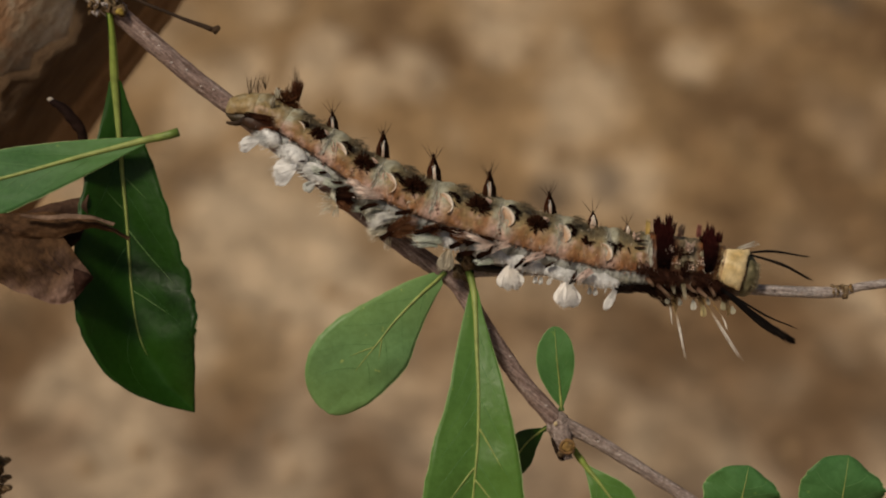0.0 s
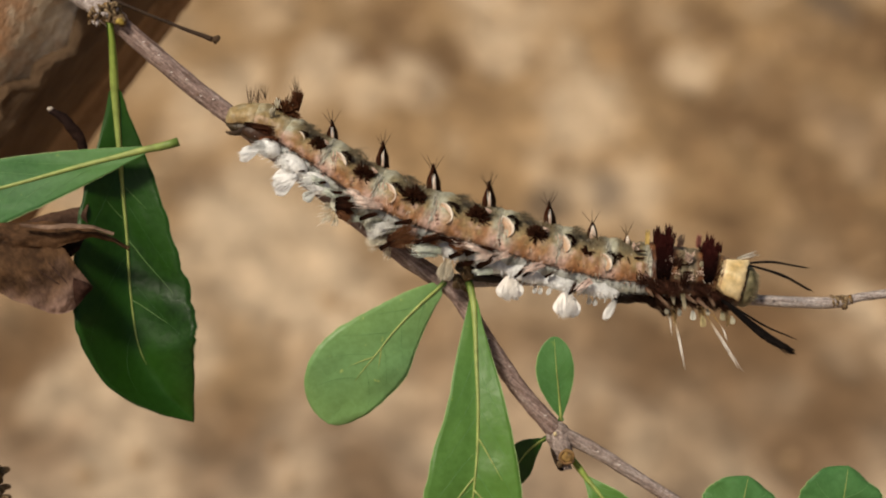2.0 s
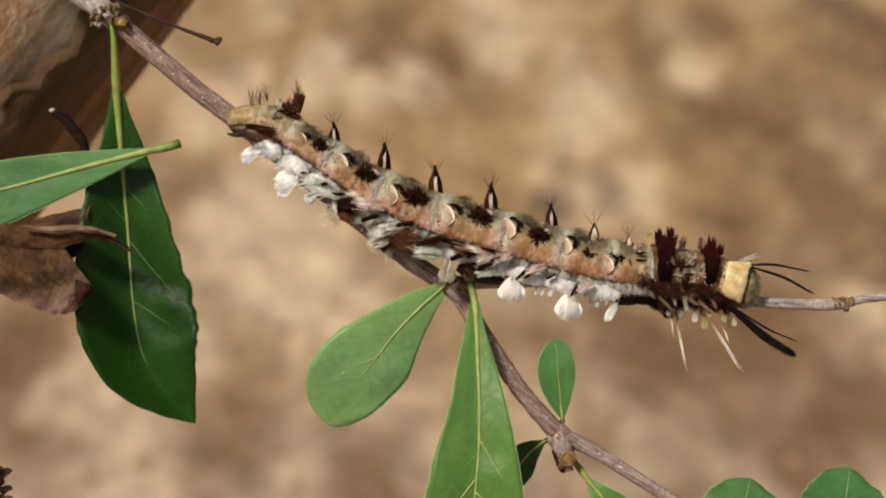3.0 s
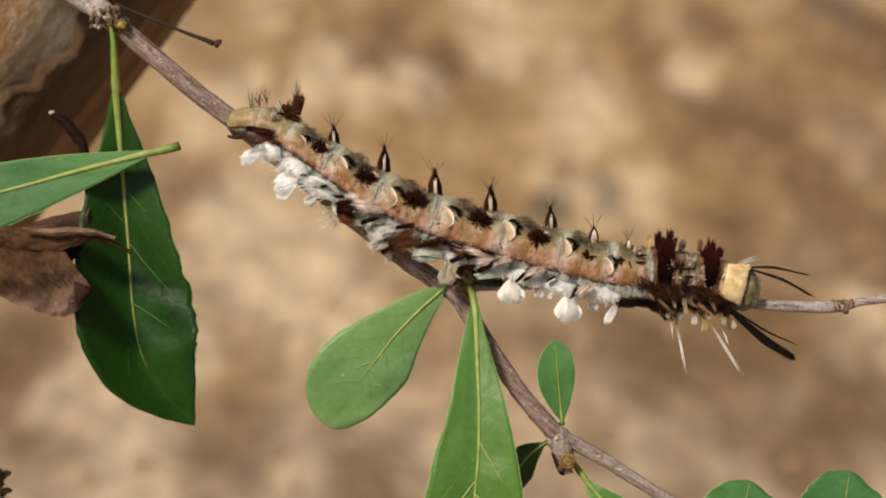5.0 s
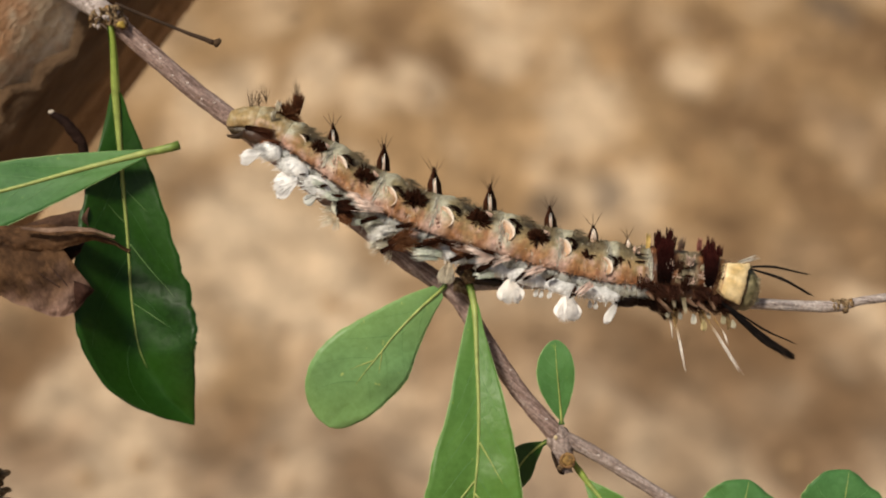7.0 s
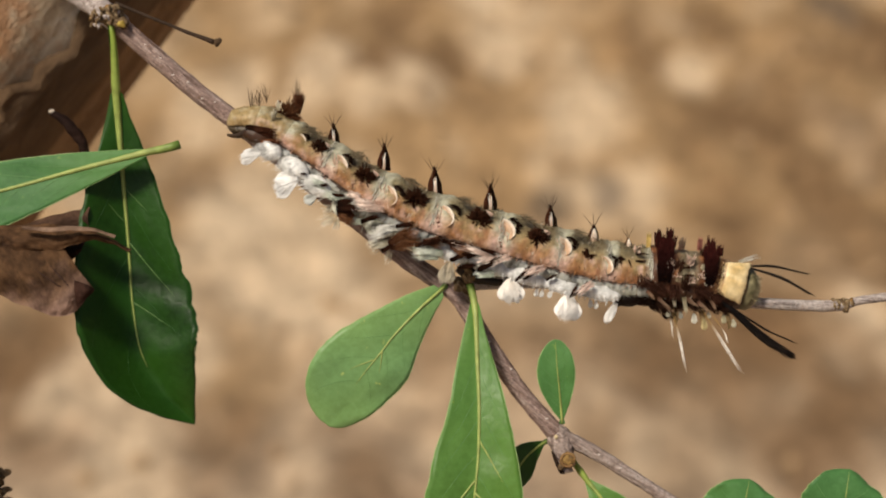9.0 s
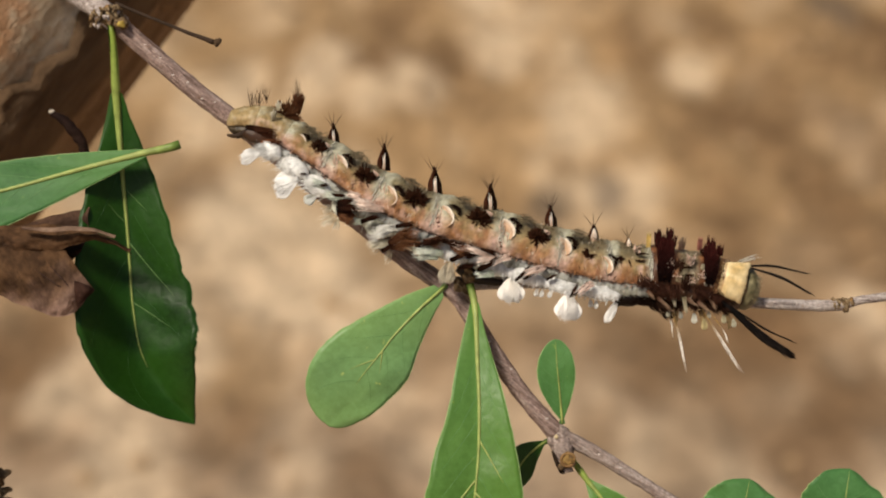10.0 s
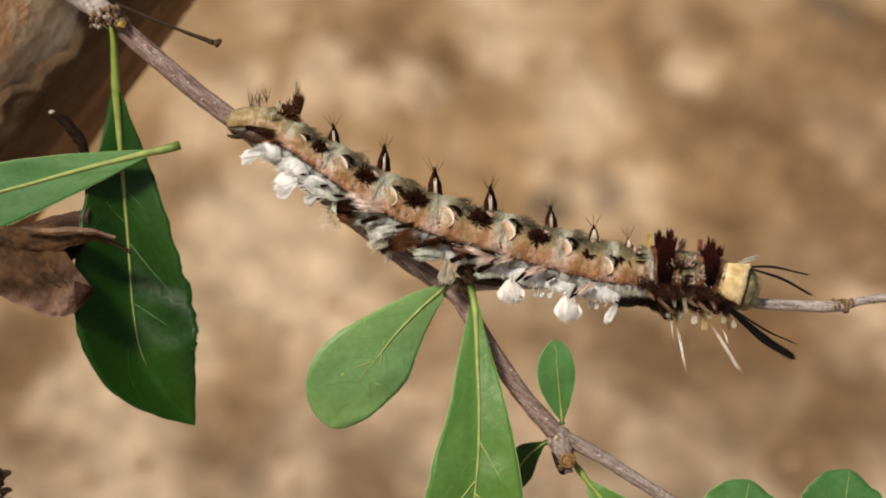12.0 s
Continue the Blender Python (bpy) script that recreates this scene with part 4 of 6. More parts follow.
def segments():
    rng_crease = random.Random(2)
    for k in range(len(SEAMS) - 1):
        u0, u1 = SEAMS[k], SEAMS[k + 1]
        sh = Shape()
        nu, nr = 30, 80
        pts, cols, fs = [], [], []
        for i in range(nu + 1):
            x = i / nu
            u = u0 - 0.10 + (u1 - u0 + 0.20) * x
            pinch = -0.07 * abs(2 * x - 1) ** 6 + 0.07 * math.sin(x * 9)
            if k == 0 and x < 0.3:
                pinch -= 0.6 * (1 - x / 0.3) ** 2
            for j in range(nr):
                phi = 360 * j / nr - 180
                q, d, t, n = skin(u, phi)
                lump = pinch + 0.05 * noise.noise(Vector((u * 3.2, phi * 0.012, k))) + 0.12 * noise.noise(q * 0.9) + 0.05 * noise.noise(q * 2.6)
                lump -= 0.22 * math.exp(-((phi + 23) / 5) ** 2)
                lump += 0.18 * math.exp(-((phi - 12) / 16) ** 2) * math.sin(math.pi * x)
                lump += 0.15 * math.exp(-((phi + 45) / 14) ** 2) * math.sin(math.pi * x)
                if 1 < k < 9:
                    lump -= 0.26 * math.exp(-((phi - 72) / 24) ** 2 - ((x - 0.62) / 0.2) ** 2)
                    lump += 0.16 * math.exp(-((phi - 60) / 30) ** 2 - ((x - 0.14) / 0.12) ** 2)
                    lump += 0.14 * math.exp(-((phi - 12) / 12) ** 2 - ((x - 0.36) / 0.12) ** 2)
                p = q + d * lump
                pts.append(p)
                cols.append(markings(p, phi, x, k))
        fs = [(i * nr + j, (i + 1) * nr + j, (i + 1) * nr + (j + 1) % nr, i * nr + (j + 1) % nr) for i in range(nu) for j in range(nr)]
        fs += [tuple(range(nr)), tuple(nu * nr + j for j in range(nr))[::-1]]
        sh.add(pts, fs, cols)
        part("body_segment", sh, SKIN, cat)
    # dark crease along the flank
    sh = Shape()
    u = SEAMS[2]
    while u < SEAMS[9] - 0.8:
        run = [skin(u + 0.12 * i, -21.5 + 2.5 * noise.noise(Vector((u + 0.12 * i, 2, 0))), 0.05)[0] for i in range(7)]
        tube(sh, run, [0.02, 0.075, 0.06, 0.02], n=6, sides=6, col=tone(SEAM, 0.3), smooth_path=False)
        u += rng_crease.uniform(0.6, 0.85)
    part("flank_crease", sh, SKIN, cat, "dark crease along the flank")
    # short down lying on the skin
    sh = Shape()
    rng = random.Random(11)
    for _ in range(2600):
        u = rng.uniform(SEAMS[1], SEAMS[-2])
        k = max(i for i, s in enumerate(SEAMS) if s <= u)
        x = (u - SEAMS[k]) / (SEAMS[k + 1] - SEAMS[k])
        phi = rng.uniform(-70, 100)
        p, d, t, n = skin(u, phi, 0.02)
        c = tone(tuple(1.15 * q for q in markings(p, phi, x, k)), 0.2)
        k = rng.random()
        if k < 0.10:
            c = tone((0.62, 0.54, 0.43), 0.2)
        elif k < 0.24:
            c = tone((0.11, 0.055, 0.028), 0.4)
        hair(sh, p, d * 0.08 + t * rng.uniform(-0.5, 0.5) - n * rng.uniform(0.4, 1.0), rng.uniform(0.2, 0.5), rng.uniform(0.016, 0.028), c, flat=1.5)
    part("down", sh, HAIR, cat, "short fine mottled body hairs", kind="stuff")
    # silvery hairs along the seams
    for k in range(3, 10):
        sh = Shape()
        for _ in range(34):
            phi = rng.uniform(-18, 40)
            p, d, t, n = skin(SEAMS[k] + rng.choice((-0.16, 0.0, 0.12)) + rng.uniform(-0.04, 0.04) - 0.006 * phi, phi, 0.05)
            hair(sh, p, n + t * 0.12 + d * 0.05, rng.uniform(0.35, 0.9), 0.026, tone((0.60, 0.58, 0.50), 0.2), flat=1.4)
        part("seam_hairs", sh, HAIR, cat, "thin silvery hairs along a body seam")
    # dark fuzz along the back, which also draws the shadow line between the teeth
    sh = Shape()
    for _ in range(240):
        u = rng.uniform(SEAMS[2], SEAMS[9])
        k = max(i for i, q in enumerate(SEAMS) if q <= u)
        x = (u - SEAMS[k]) / (SEAMS[k + 1] - SEAMS[k])
        if abs(x - 0.6) > 0.36:
            continue
        p, d, t, n = skin(u, rng.uniform(48, 96), 0.0)
        hair(sh, p, d * 0.45 + t * rng.uniform(-1.2, 0.3) + n * 0.2, rng.uniform(0.2, 0.45), 0.025, tone((0.085, 0.075, 0.05), 0.5))
    part("back_fuzz", sh, HAIR, cat, "dark olive fuzz and shadow line along the back", kind="stuff")


def jit(rng, a):
    return Vector((rng.uniform(-a, a), rng.uniform(-a, a), rng.uniform(-a, a)))


def skinned(sh, top, m, cols, drop):
    """Closes a grid of points, m in a row, into a thin solid."""
    n = len(top) // m - 1
    off = len(top)
    fs = [(i * m + j, i * m + j + 1, (i + 1) * m + j + 1, (i + 1) * m + j) for i in range(n) for j in range(m - 1)]
    rim = [(i * m, (i + 1) * m) for i in range(n)] + [((i + 1) * m + m - 1, i * m + m - 1) for i in range(n)] + [(n * m + j, n * m + j + 1) for j in range(m - 1)] + [(j + 1, j) for j in range(m - 1)]
    sh.add(top + [q - drop for q in top], fs + [tuple(q + off for q in f[::-1]) for f in fs] + [(a, b, b + off, a + off) for a, b in rim], cols * 2)


def crescent(sh, p, way, side, nor, high, wide, col, rim):
    """A half-round scale, fast to the skin along its straight edge and lifted at its pale round one."""
    top, cols = [], []
    for i in range(13):
        t = i / 12
        w = wide * math.sqrt(max(0.015, 1 - ((t - 0.42) / 0.585) ** 2)) if t > 0.42 else wide * math.sqrt(max(0.015, 1 - ((0.42 - t) / 0.43) ** 2))
        for j in range(9):
            x = j / 8
            top.append(p + way * (high * (t - 0.45) + 0.03 * noise.noise(Vector((x * 4, t * 4, p.x)))) + side * (x * w - 0.45 * wide) + nor * (0.0 + 0.46 * wide * x * x + 0.10 * wide * math.sin(math.pi * x)))
            cols.append(tone(blend(col, rim, (x - 0.60 + 0.22 * t + 0.3 * noise.noise(Vector((x * 6, t * 1.5, p.x)))) * 1.9), 0.07))
    skinned(sh, top, 9, cols, nor * 0.05)


def flank_scale(u, v, high, rng):
    """A pale crescent scale on the flank with dark bristles behind its round edge."""
    p, d, t, n = rest(u, v)
    way = Vector((-0.20 + rng.uniform(-0.06, 0.06), 1, 0.05)).normalized()
    way = (way - d * way.dot(d)).normalized()
    side = way.cross(d).normalized()
    sh = Shape()
    crescent(sh, p, way, side, d, high * 1.05, high * 0.44, tone((0.50, 0.32, 0.205), 0.1), tone((0.93, 0.84, 0.72), 0.04))
    core = part("flank_scale", sh, HAIR, cat, "cream and pink crescent scale with dark bristles")
    sh = Shape()
    for _ in range(10):
        k = rng.random()
        hair(sh, p - side * (high * rng.uniform(0.2, 0.5)) + way * (high * (k - 0.55)) + d * 0.06, way + side * rng.uniform(-0.2, 0.5) + d * 0.1, high * rng.uniform(0.3, 0.6), 0.03, tone((0.58, 0.38, 0.28), 0.2), tone((0.72, 0.55, 0.44), 0.1), flat=1.8)
    part("pale_bristles", sh, HAIR, core, "short pinkish bristles")
    sh = Shape()
    for _ in range(60):
        k = rng.random()
        r = p + way * (high * (0.62 - 0.66 * k)) + side * (high * (0.02 + 0.40 * math.sin(math.pi * (0.1 + 0.75 * k)))) + d * rng.uniform(0.0, 0.22)
        hair(sh, r + jit(rng, 0.05), side * (0.75 - 0.35 * k) - way * (0.35 + 0.5 * k) + d * 0.25 + jit(rng, 0.16), high * rng.uniform(0.2, 0.42), 0.035, tone(UMBER, 0.5), tone(UMBER, 0.3))
    for _ in range(9):
        hair(sh, p + way * (high * rng.uniform(0.35, 0.6)) + side * (high * rng.uniform(-0.1, 0.1)) + d * 0.1, side * 1.0 - way * rng.uniform(0.0, 0.4) + d * 0.1, high * rng.uniform(0.6, 1.0), 0.026, tone((0.05, 0.03, 0.02), 0.4))
    part("bristle_fringe", sh, HAIR, core, "dark brown bristles")


def tooth(u, v, high, dark, whisk, lean, rng):
    """An upright tooth on the back: a pale blade between two dark bundles, and fine whiskers."""
    p, d, t, n = rest(u, v)
    p = Vector((p.x, v, p.z * 0.3))
    way = Vector((lean, 1, 0.1)).normalized()
    side = Vector((1, -lean, 0)).normalized()
    wide = 0.17 + 0.235 * high
    sh = Shape()
    petal(sh, p - way * 0.25 + OUT * 0.14, (way + side * 0.05).normalized(), side, high * (0.86 if dark > 0.5 else 1.05), wide * (0.27 if dark > 0.5 else 0.75), tone((0.62, 0.42, 0.30), 0.08), tone((0.90, 0.82, 0.72), 0.05))
    for _ in range(10):
        hair(sh, p + side * rng.uniform(-0.2, 0.2) * wide + OUT * 0.2 + jit(rng, 0.04), way + jit(rng, 0.1), high * rng.uniform(0.4, 0.8), 0.025, tone(CREAM, 0.2), tone(WHITE, 0.1), flat=1.5)
    core = part("back_tooth", sh, HAIR, cat, "upright pale tooth between dark bristles")
    sh = Shape()
    for _ in range(int(190 * dark) + 8):
        k = -1 if rng.random() < 0.4 else 1
        o = rng.uniform(0.32, 1.05) * (1.0 if k < 0 else 0.9)
        c = tone((0.075, 0.024, 0.012), 0.4) if k < 0 else tone(UMBER, 0.4)
        hair(sh, p + side * (k * wide * o) - way * 0.25 + OUT * rng.uniform(-0.3, 0.22) + jit(rng, 0.03), way + side * (k * 0.10) + jit(rng, 0.05), high * rng.uniform(0.85, 1.22) * (1.25 - 0.22 * o), 0.045, c, bend=side * (-k * (0.10 + wide * o / high * 0.9)))
    part("bristle_fringe", sh, HAIR, core, "dark brown bristles")
    if whisk:
        sh = Shape()
        for k in range(whisk):
            a = (k / max(1, whisk - 1) - 0.5) * 1.15 + rng.uniform(-0.12, 0.12)
            hair(sh, p + way * (high * 0.8), way + side * a + OUT * rng.uniform(-0.2, 0.2), (0.9 + 0.5 * high) * rng.uniform(0.75, 1.1), 0.032, (0.05, 0.03, 0.02), bend=side * (a * 0.12))
        part("whisker_tuft", sh, HAIR, core, "fine dark whiskers")


def star(u, v, size, rng, col=UMBER, count=150, tip=(0.05, 0.018, 0.009), drift=(0.0, 0.0), squash=0.9):
    """A dense dark tuft whose hairs spread from one spot."""
    p, d, t, n = rest(u, v)
    sh = Shape()
    for _ in range(count):
        a = rng.uniform(0, 6.283)
        k = rng.random() ** 0.55
        s = t * math.cos(a) + n * (math.sin(a) * squash)
        spike = 1.35 if rng.random() < 0.16 else 1.0
        hair(sh, p + s * (k * 0.42 * size) + d * 0.03, d * rng.uniform(0.55, 0.9) * (1.3 - k) + s * (k * 1.1) + t * drift[0] + n * drift[1], size * rng.uniform(0.38, 0.62) * spike, 0.075, tone(col, 0.5), tone(tip, 0.4))
    core = part("dark_tuft", sh, HAIR, cat, "dense dark brown hair tuft")
    if 0.9 < size < 1.3:
        sh = Shape()
        petal(sh, p + t * (0.80 * size) + n * (0.50 * size) + d * 0.10, (n * 0.25 - t * 0.9 + d * 0.22).normalized(), (t * 0.25 + n * 0.9).normalized(), 0.62 * size, 0.17 * size, tone((0.55, 0.36, 0.27), 0.1), tone((0.80, 0.62, 0.52), 0.08))
        part("pink_scale", sh, HAIR, core, "pinkish pointed scale")


def paddle(sh, p, way, side, length, wide, col, tip):
    """A thin rounded blade of matted hairs with fine ribs and a frayed rim."""
    nor = side.cross(way).normalized()
    if nor.z < 0:
        nor = -nor
    nt, ns = 16, 26
    top, cols = [], []
    for i in range(nt + 1):
        t = i / nt
        w = wide * (0.24 + 0.76 * min(1.0, 1.3 * t) ** 0.8) * math.sqrt(max(0.03, 1 - (max(0.0, t - 0.62) / 0.38) ** 2))
        for j in range(ns + 1):
            x = 2 * j / ns - 1
            fray = 1 + (0.10 * noise.noise(Vector((x * 6, p.x, p.y))) + 0.04 * noise.noise(Vector((x * 17, p.y, p.x)))) * t
            top.append(p + way * (length * t * fray) + side * (x * w * fray) + nor * (0.14 * wide * (1 - x * x) - 0.08 * length * t * t + 0.008 * math.cos(x * 30 + p.x + 2 * t)))
            cols.append(tone(blend(col, tip, 0.25 + 0.85 * t + 0.4 * noise.noise(Vector((x * 7, t * 1.2, p.x)))), 0.03))
    skinned(sh, top, ns + 1, cols, nor * 0.03)


def fan(u, v, w, way, radius, wide, rng, col=WHITE, root=(0.86, 0.83, 0.78), blades=2, count=130, name="hair_fan", label="white fluffy rounded hair fan"):
    """A rounded puff of matted white hairs on one root, soft at its rim."""
    p = Vector((u, v, w))
    way = Vector(way).normalized()
    face = Vector((-0.28, 0.42, 0.86)).normalized()
    side = way.cross(face).normalized()
    way = face.cross(side).normalized()
    sh = Shape()
    for k in range(blades):
        a = (k - (blades - 1) / 2) * (0.75 * wide / radius if blades > 1 else 0) + rng.uniform(-0.05, 0.05)
        d = (way * math.cos(a) + side * math.sin(a) + OUT * (0.06 * k - 0.05)).normalized()
        paddle(sh, p + OUT * (0.12 * k - 0.15), d, (side * math.cos(a) - way * math.sin(a)).normalized(), radius * (0.94 - 0.06 * k), wide * (0.92 if blades == 1 else 0.66), blend(root, col, 0.1), col)
    for _ in range(count):
        x = rng.uniform(-1, 1)
        t0 = rng.uniform(0.1, 0.75)
        w0 = wide * (0.24 + 0.76 * min(1.0, 1.7 * t0) ** 0.8)
        a = x * 0.95 * min(1.2, wide / radius * 1.3)
        d = way * math.cos(a) + side * math.sin(a) + OUT * rng.uniform(-0.12, 0.22)
        far = radius * (t0 + 0.02) + 0.0
        reach = radius * math.sqrt(max(0.08, 1 - (0.86 * x) ** 2)) * rng.uniform(0.95, 1.05)
        if reach > far + 0.15:
            hair(sh, p + way * far + side * (x * w0 * 0.8) + OUT * rng.uniform(-0.1, 0.3), d, (reach - far) * rng.uniform(0.8, 1.05), 0.02, tone(blend(root, col, 0.3 + t0), 0.08), tone(col, 0.04), bend=side * (-0.2 * a), flat=1.8, blunt=0.3)
    part(name, sh, WHITE_SCALE, cat, label)


def spray(u, v, w, way, length, wide, rng, col, tip=None, count=24, name="bristle_tuft", label="", r=0.045, scatter=0.2, bend=None, flat=1.0):
    """A loose bundle of hairs."""
    p = Vector((u, v, w))
    way = Vector(way).normalized()
    sh = Shape()
    for _ in range(count):
        hair(sh, p + jit(rng, wide), way + jit(rng, scatter), length * rng.uniform(0.6, 1.05), r, tone(col, 0.35), tone(tip or col, 0.2), bend=bend, flat=flat)
    return part(name, sh, HAIR, cat, label)


def wedge(u, v, w, way, length, rng, col=None, tip=None, count=44, base=0.30, name="bristle_tuft", label="dense dark brown bristle wedge"):
    """Bristles that start side by side and meet in one point."""
    p = Vector((u, v, w))
    way = Vector(way).normalized()
    side = Vector((-way.y, way.x, 0)).normalized()
    sh = Shape()
    for _ in range(count):
        x = rng.uniform(-1, 1)
        a = p + side * (x * base) + OUT * rng.uniform(-0.15, 0.25) + way * rng.uniform(-0.1, 0.3)
        hair(sh, a, way - side * (x * base / length * 0.8) + jit(rng, 0.13), length * rng.uniform(0.55, 1.0), 0.030, tone(col or UMBER, 0.45), tone(tip or col or (0.055, 0.019, 0.010), 0.4))
    return part(name, sh, HAIR, cat, label)


def tufts():
    rng = random.Random(21)
    # far row, standing against the ground
    for (u, v, w), high, dark, whisk, lean in (((-9.63, 9.55, 0), 1.35, 1.0, 4, -0.05), ((-5.13, 7.15, 0), 1.75, 1.0, 4, 0.02), ((-0.68, 4.95, 0), 1.9, 1.0, 4, -0.04), ((4.17, 3.45, 0), 1.85, 1.0, 5, 0.0), ((9.57, 2.10, 0), 1.5, 1.0, 5, -0.06), ((13.27, 0.80, 0), 1.25, 0.28, 3, 0.0), ((16.37, 0.20, 0), 0.85, 0.05, 3, -0.08)):
        tooth(u, v, high, dark, whisk, lean, rng)
    # near row on the flank
    for (u, v, w), high in (((-12.26, 9.42, 2), 1.0), ((-8.76, 7.25, 2), 1.6), ((-4.45, 4.48, 2.4), 1.75), ((0.46, 2.70, 2.6), 1.85), ((5.77, 1.52, 2.6), 1.85), ((10.74, 0.05, 2.5), 1.6), ((14.38, -1.52, 2.4), 1.5)):
        flank_scale(u, v, high, rng)
    # dark tufts between them
    for (u, v, w), size, drift in (((-10.83, 8.78, 2), 0.95, (0.35, -0.3)), ((-6.83, 6.21, 2), 1.22, (0.1, -0.2)), ((-2.39, 4.18, 2.4), 1.36, (0.1, -0.15)), ((3.12, 2.46, 2.5), 1.28, (0.0, 0.0)), ((8.23, 0.88, 2.5), 1.15, (-0.1, -0.2)), ((12.56, -0.59, 2.4), 0.75, (-0.5, -0.4)), ((15.43, -1.08, 2.3), 0.5, (0.2, -0.4))):
        star(u, v, size, rng, drift=drift, count=210 if size > 0.9 else 80)
    # dark tufts on the rump
    star(-13.83, 11.70, 1.55, rng, col=(0.075, 0.024, 0.010), count=170, tip=(0.11, 0.045, 0.02), drift=(0.25, -0.35))
    for (u, v, w), h, c in (((-12.78, 12.01, 0.5), 1.75, 150),):
        spray(u, v, w, (0.02, 1, 0.15), h, 0.20, rng, (0.06, 0.019, 0.009), (0.13, 0.05, 0.024), c, "bristle_tuft", "dark brown upright bristle tuft", 0.045, 0.32)
    for (u, v, w), h in (((-15.66, 12.90, 0.6), 1.5), ((-16.87, 12.61, 0.5), 1.4), ((-12.74, 13.21, 0.4), 1.6), ((-16.28, 12.72, 0.4), 1.0)):
        spray(u, v, w, (-0.05, 1, 0.2), 1.3 * h, 0.18, rng, (0.08, 0.045, 0.026), None, 9, "whisker_tuft", "fine dark whiskers", 0.028, 0.5)
    for (u, v, w), way in (((-14.88, 11.30, 1.9), (0.15, 1, 0.3)), ((-14.43, 12.12, 1.5), (0.1, 1, 0.3))):
        spray(u, v, w, way, 0.85, 0.12, rng, (0.46, 0.40, 0.27), (0.76, 0.72, 0.60), 14, "pale_tuft", "pale grey hair tuft", 0.05, 0.25, flat=1.6)
    for (u, v, w) in ((-11.88, 10.36, 1.2), (-7.67, 8.19, 1.1), (-3.10, 5.90, 1.2), (1.51, 4.22, 1.2), (6.96, 2.68, 1.2), (11.44, 1.44, 1.1)):
        # slanting dark hairs in the hollows of the back
        spray(u, v, w + 1.1, (1, -0.25, 0.3), 1.2, 0.32, rng, (0.11, 0.085, 0.055), (0.20, 0.165, 0.11), 30, "back_hairs", "dark olive slanting back hairs", 0.024, 0.25)


def fringe():
    rng = random.Random(33)
    # ashen lobes below the fold, with their woolly cover
    lobes = (((-15.14, 8.54, 1.8), 0.9), ((-12.95, 7.00, 2), 1.1), ((-10.93, 5.42, 2), 1.1), ((-8.54, 3.41, 1.5), 1.1), ((-5.77, 1.93, 1.5), 1.2), ((-2.45, 0.54, 1.5), 1.5), ((0.76, -0.35, 1.6), 1.4), ((4.13, -1.53, 1.6), 1.6), ((7.29, -2.37, 1.6), 1.6),
             ((10.46, -3.17, 1.6), 1.6), ((13.72, -3.71, 1.6), 1.65))
    for (u, v, w), s in lobes:
        c, r, t, n = around(u)
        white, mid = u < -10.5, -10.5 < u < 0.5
        # shade at the top and pale sheen streaks are put into the lobe pigment
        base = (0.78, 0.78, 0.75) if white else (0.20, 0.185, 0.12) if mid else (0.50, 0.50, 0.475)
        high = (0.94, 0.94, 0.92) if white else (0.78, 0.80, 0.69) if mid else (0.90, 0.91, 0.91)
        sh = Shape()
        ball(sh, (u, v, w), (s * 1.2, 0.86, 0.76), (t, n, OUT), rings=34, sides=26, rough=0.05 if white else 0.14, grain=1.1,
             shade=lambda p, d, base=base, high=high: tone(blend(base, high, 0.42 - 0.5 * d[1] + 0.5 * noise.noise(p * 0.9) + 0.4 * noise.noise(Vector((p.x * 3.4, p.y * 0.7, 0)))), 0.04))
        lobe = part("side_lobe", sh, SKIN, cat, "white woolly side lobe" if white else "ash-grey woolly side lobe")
        sh = Shape()
        for _ in range(190 if white else 60):
            a, b = rng.uniform(-1, 1), rng.uniform(-1, 1)
            p = Vector((u, v, w)) + t * (a * s) + n * (b * 0.65) + OUT * (0.62 * math.sqrt(max(0.05, 1 - b * b)) * math.sqrt(max(0.1, 1 - a * a)))
            k = rng.random()
            col = tone(high, 0.12) if k < 0.7 else tone(base, 0.3)
            way = -t * rng.uniform(0.3, 1) - n * rng.uniform(0.1, 0.9) + OUT * 0.3 if white else t * rng.uniform(-0.2, 0.5) - n * rng.uniform(0.6, 1.2) + OUT * 0.25
            hair(sh, p, way, rng.uniform(0.5, 1.1) if white else rng.uniform(0.4, 0.8), 0.014 if white else 0.024, col, flat=1.7)
        part("wool", sh, WHITE_SCALE if white else HAIR, lobe, "white fluffy wool" if white else "ash-grey flattened wool")
    # white fans at the feet
    fan(*(-15.86, 8.36, 2.4), (-1, -0.12, 0), 2.1, 0.92, rng, root=WHITE, blades=2, count=30)
    fan(*(-12.62, 6.15, 2.4), (-1, -0.30, 0), 2.6, 1.25, rng, root=WHITE, blades=3, count=40)
    fan(*(-11.06, 4.73, 2.2), (-0.8, -0.55, 0), 1.3, 0.7, rng, col=(0.80, 0.82, 0.78), blades=1, count=90)
    fan(*(0.61, -1.14, 1.8), (-0.22, -0.95, 0.1), 2.15, 0.95, rng, col=(0.82, 0.74, 0.58), root=(0.30, 0.20, 0.11), blades=2, count=120, label="cream fluffy foot fan")
    fan(*(5.81, -2.67, 1.6), (0.12, -1, 0.1), 2.4, 1.18, rng, col=(0.90, 0.87, 0.83), root=(0.78, 0.71, 0.63), blades=3)
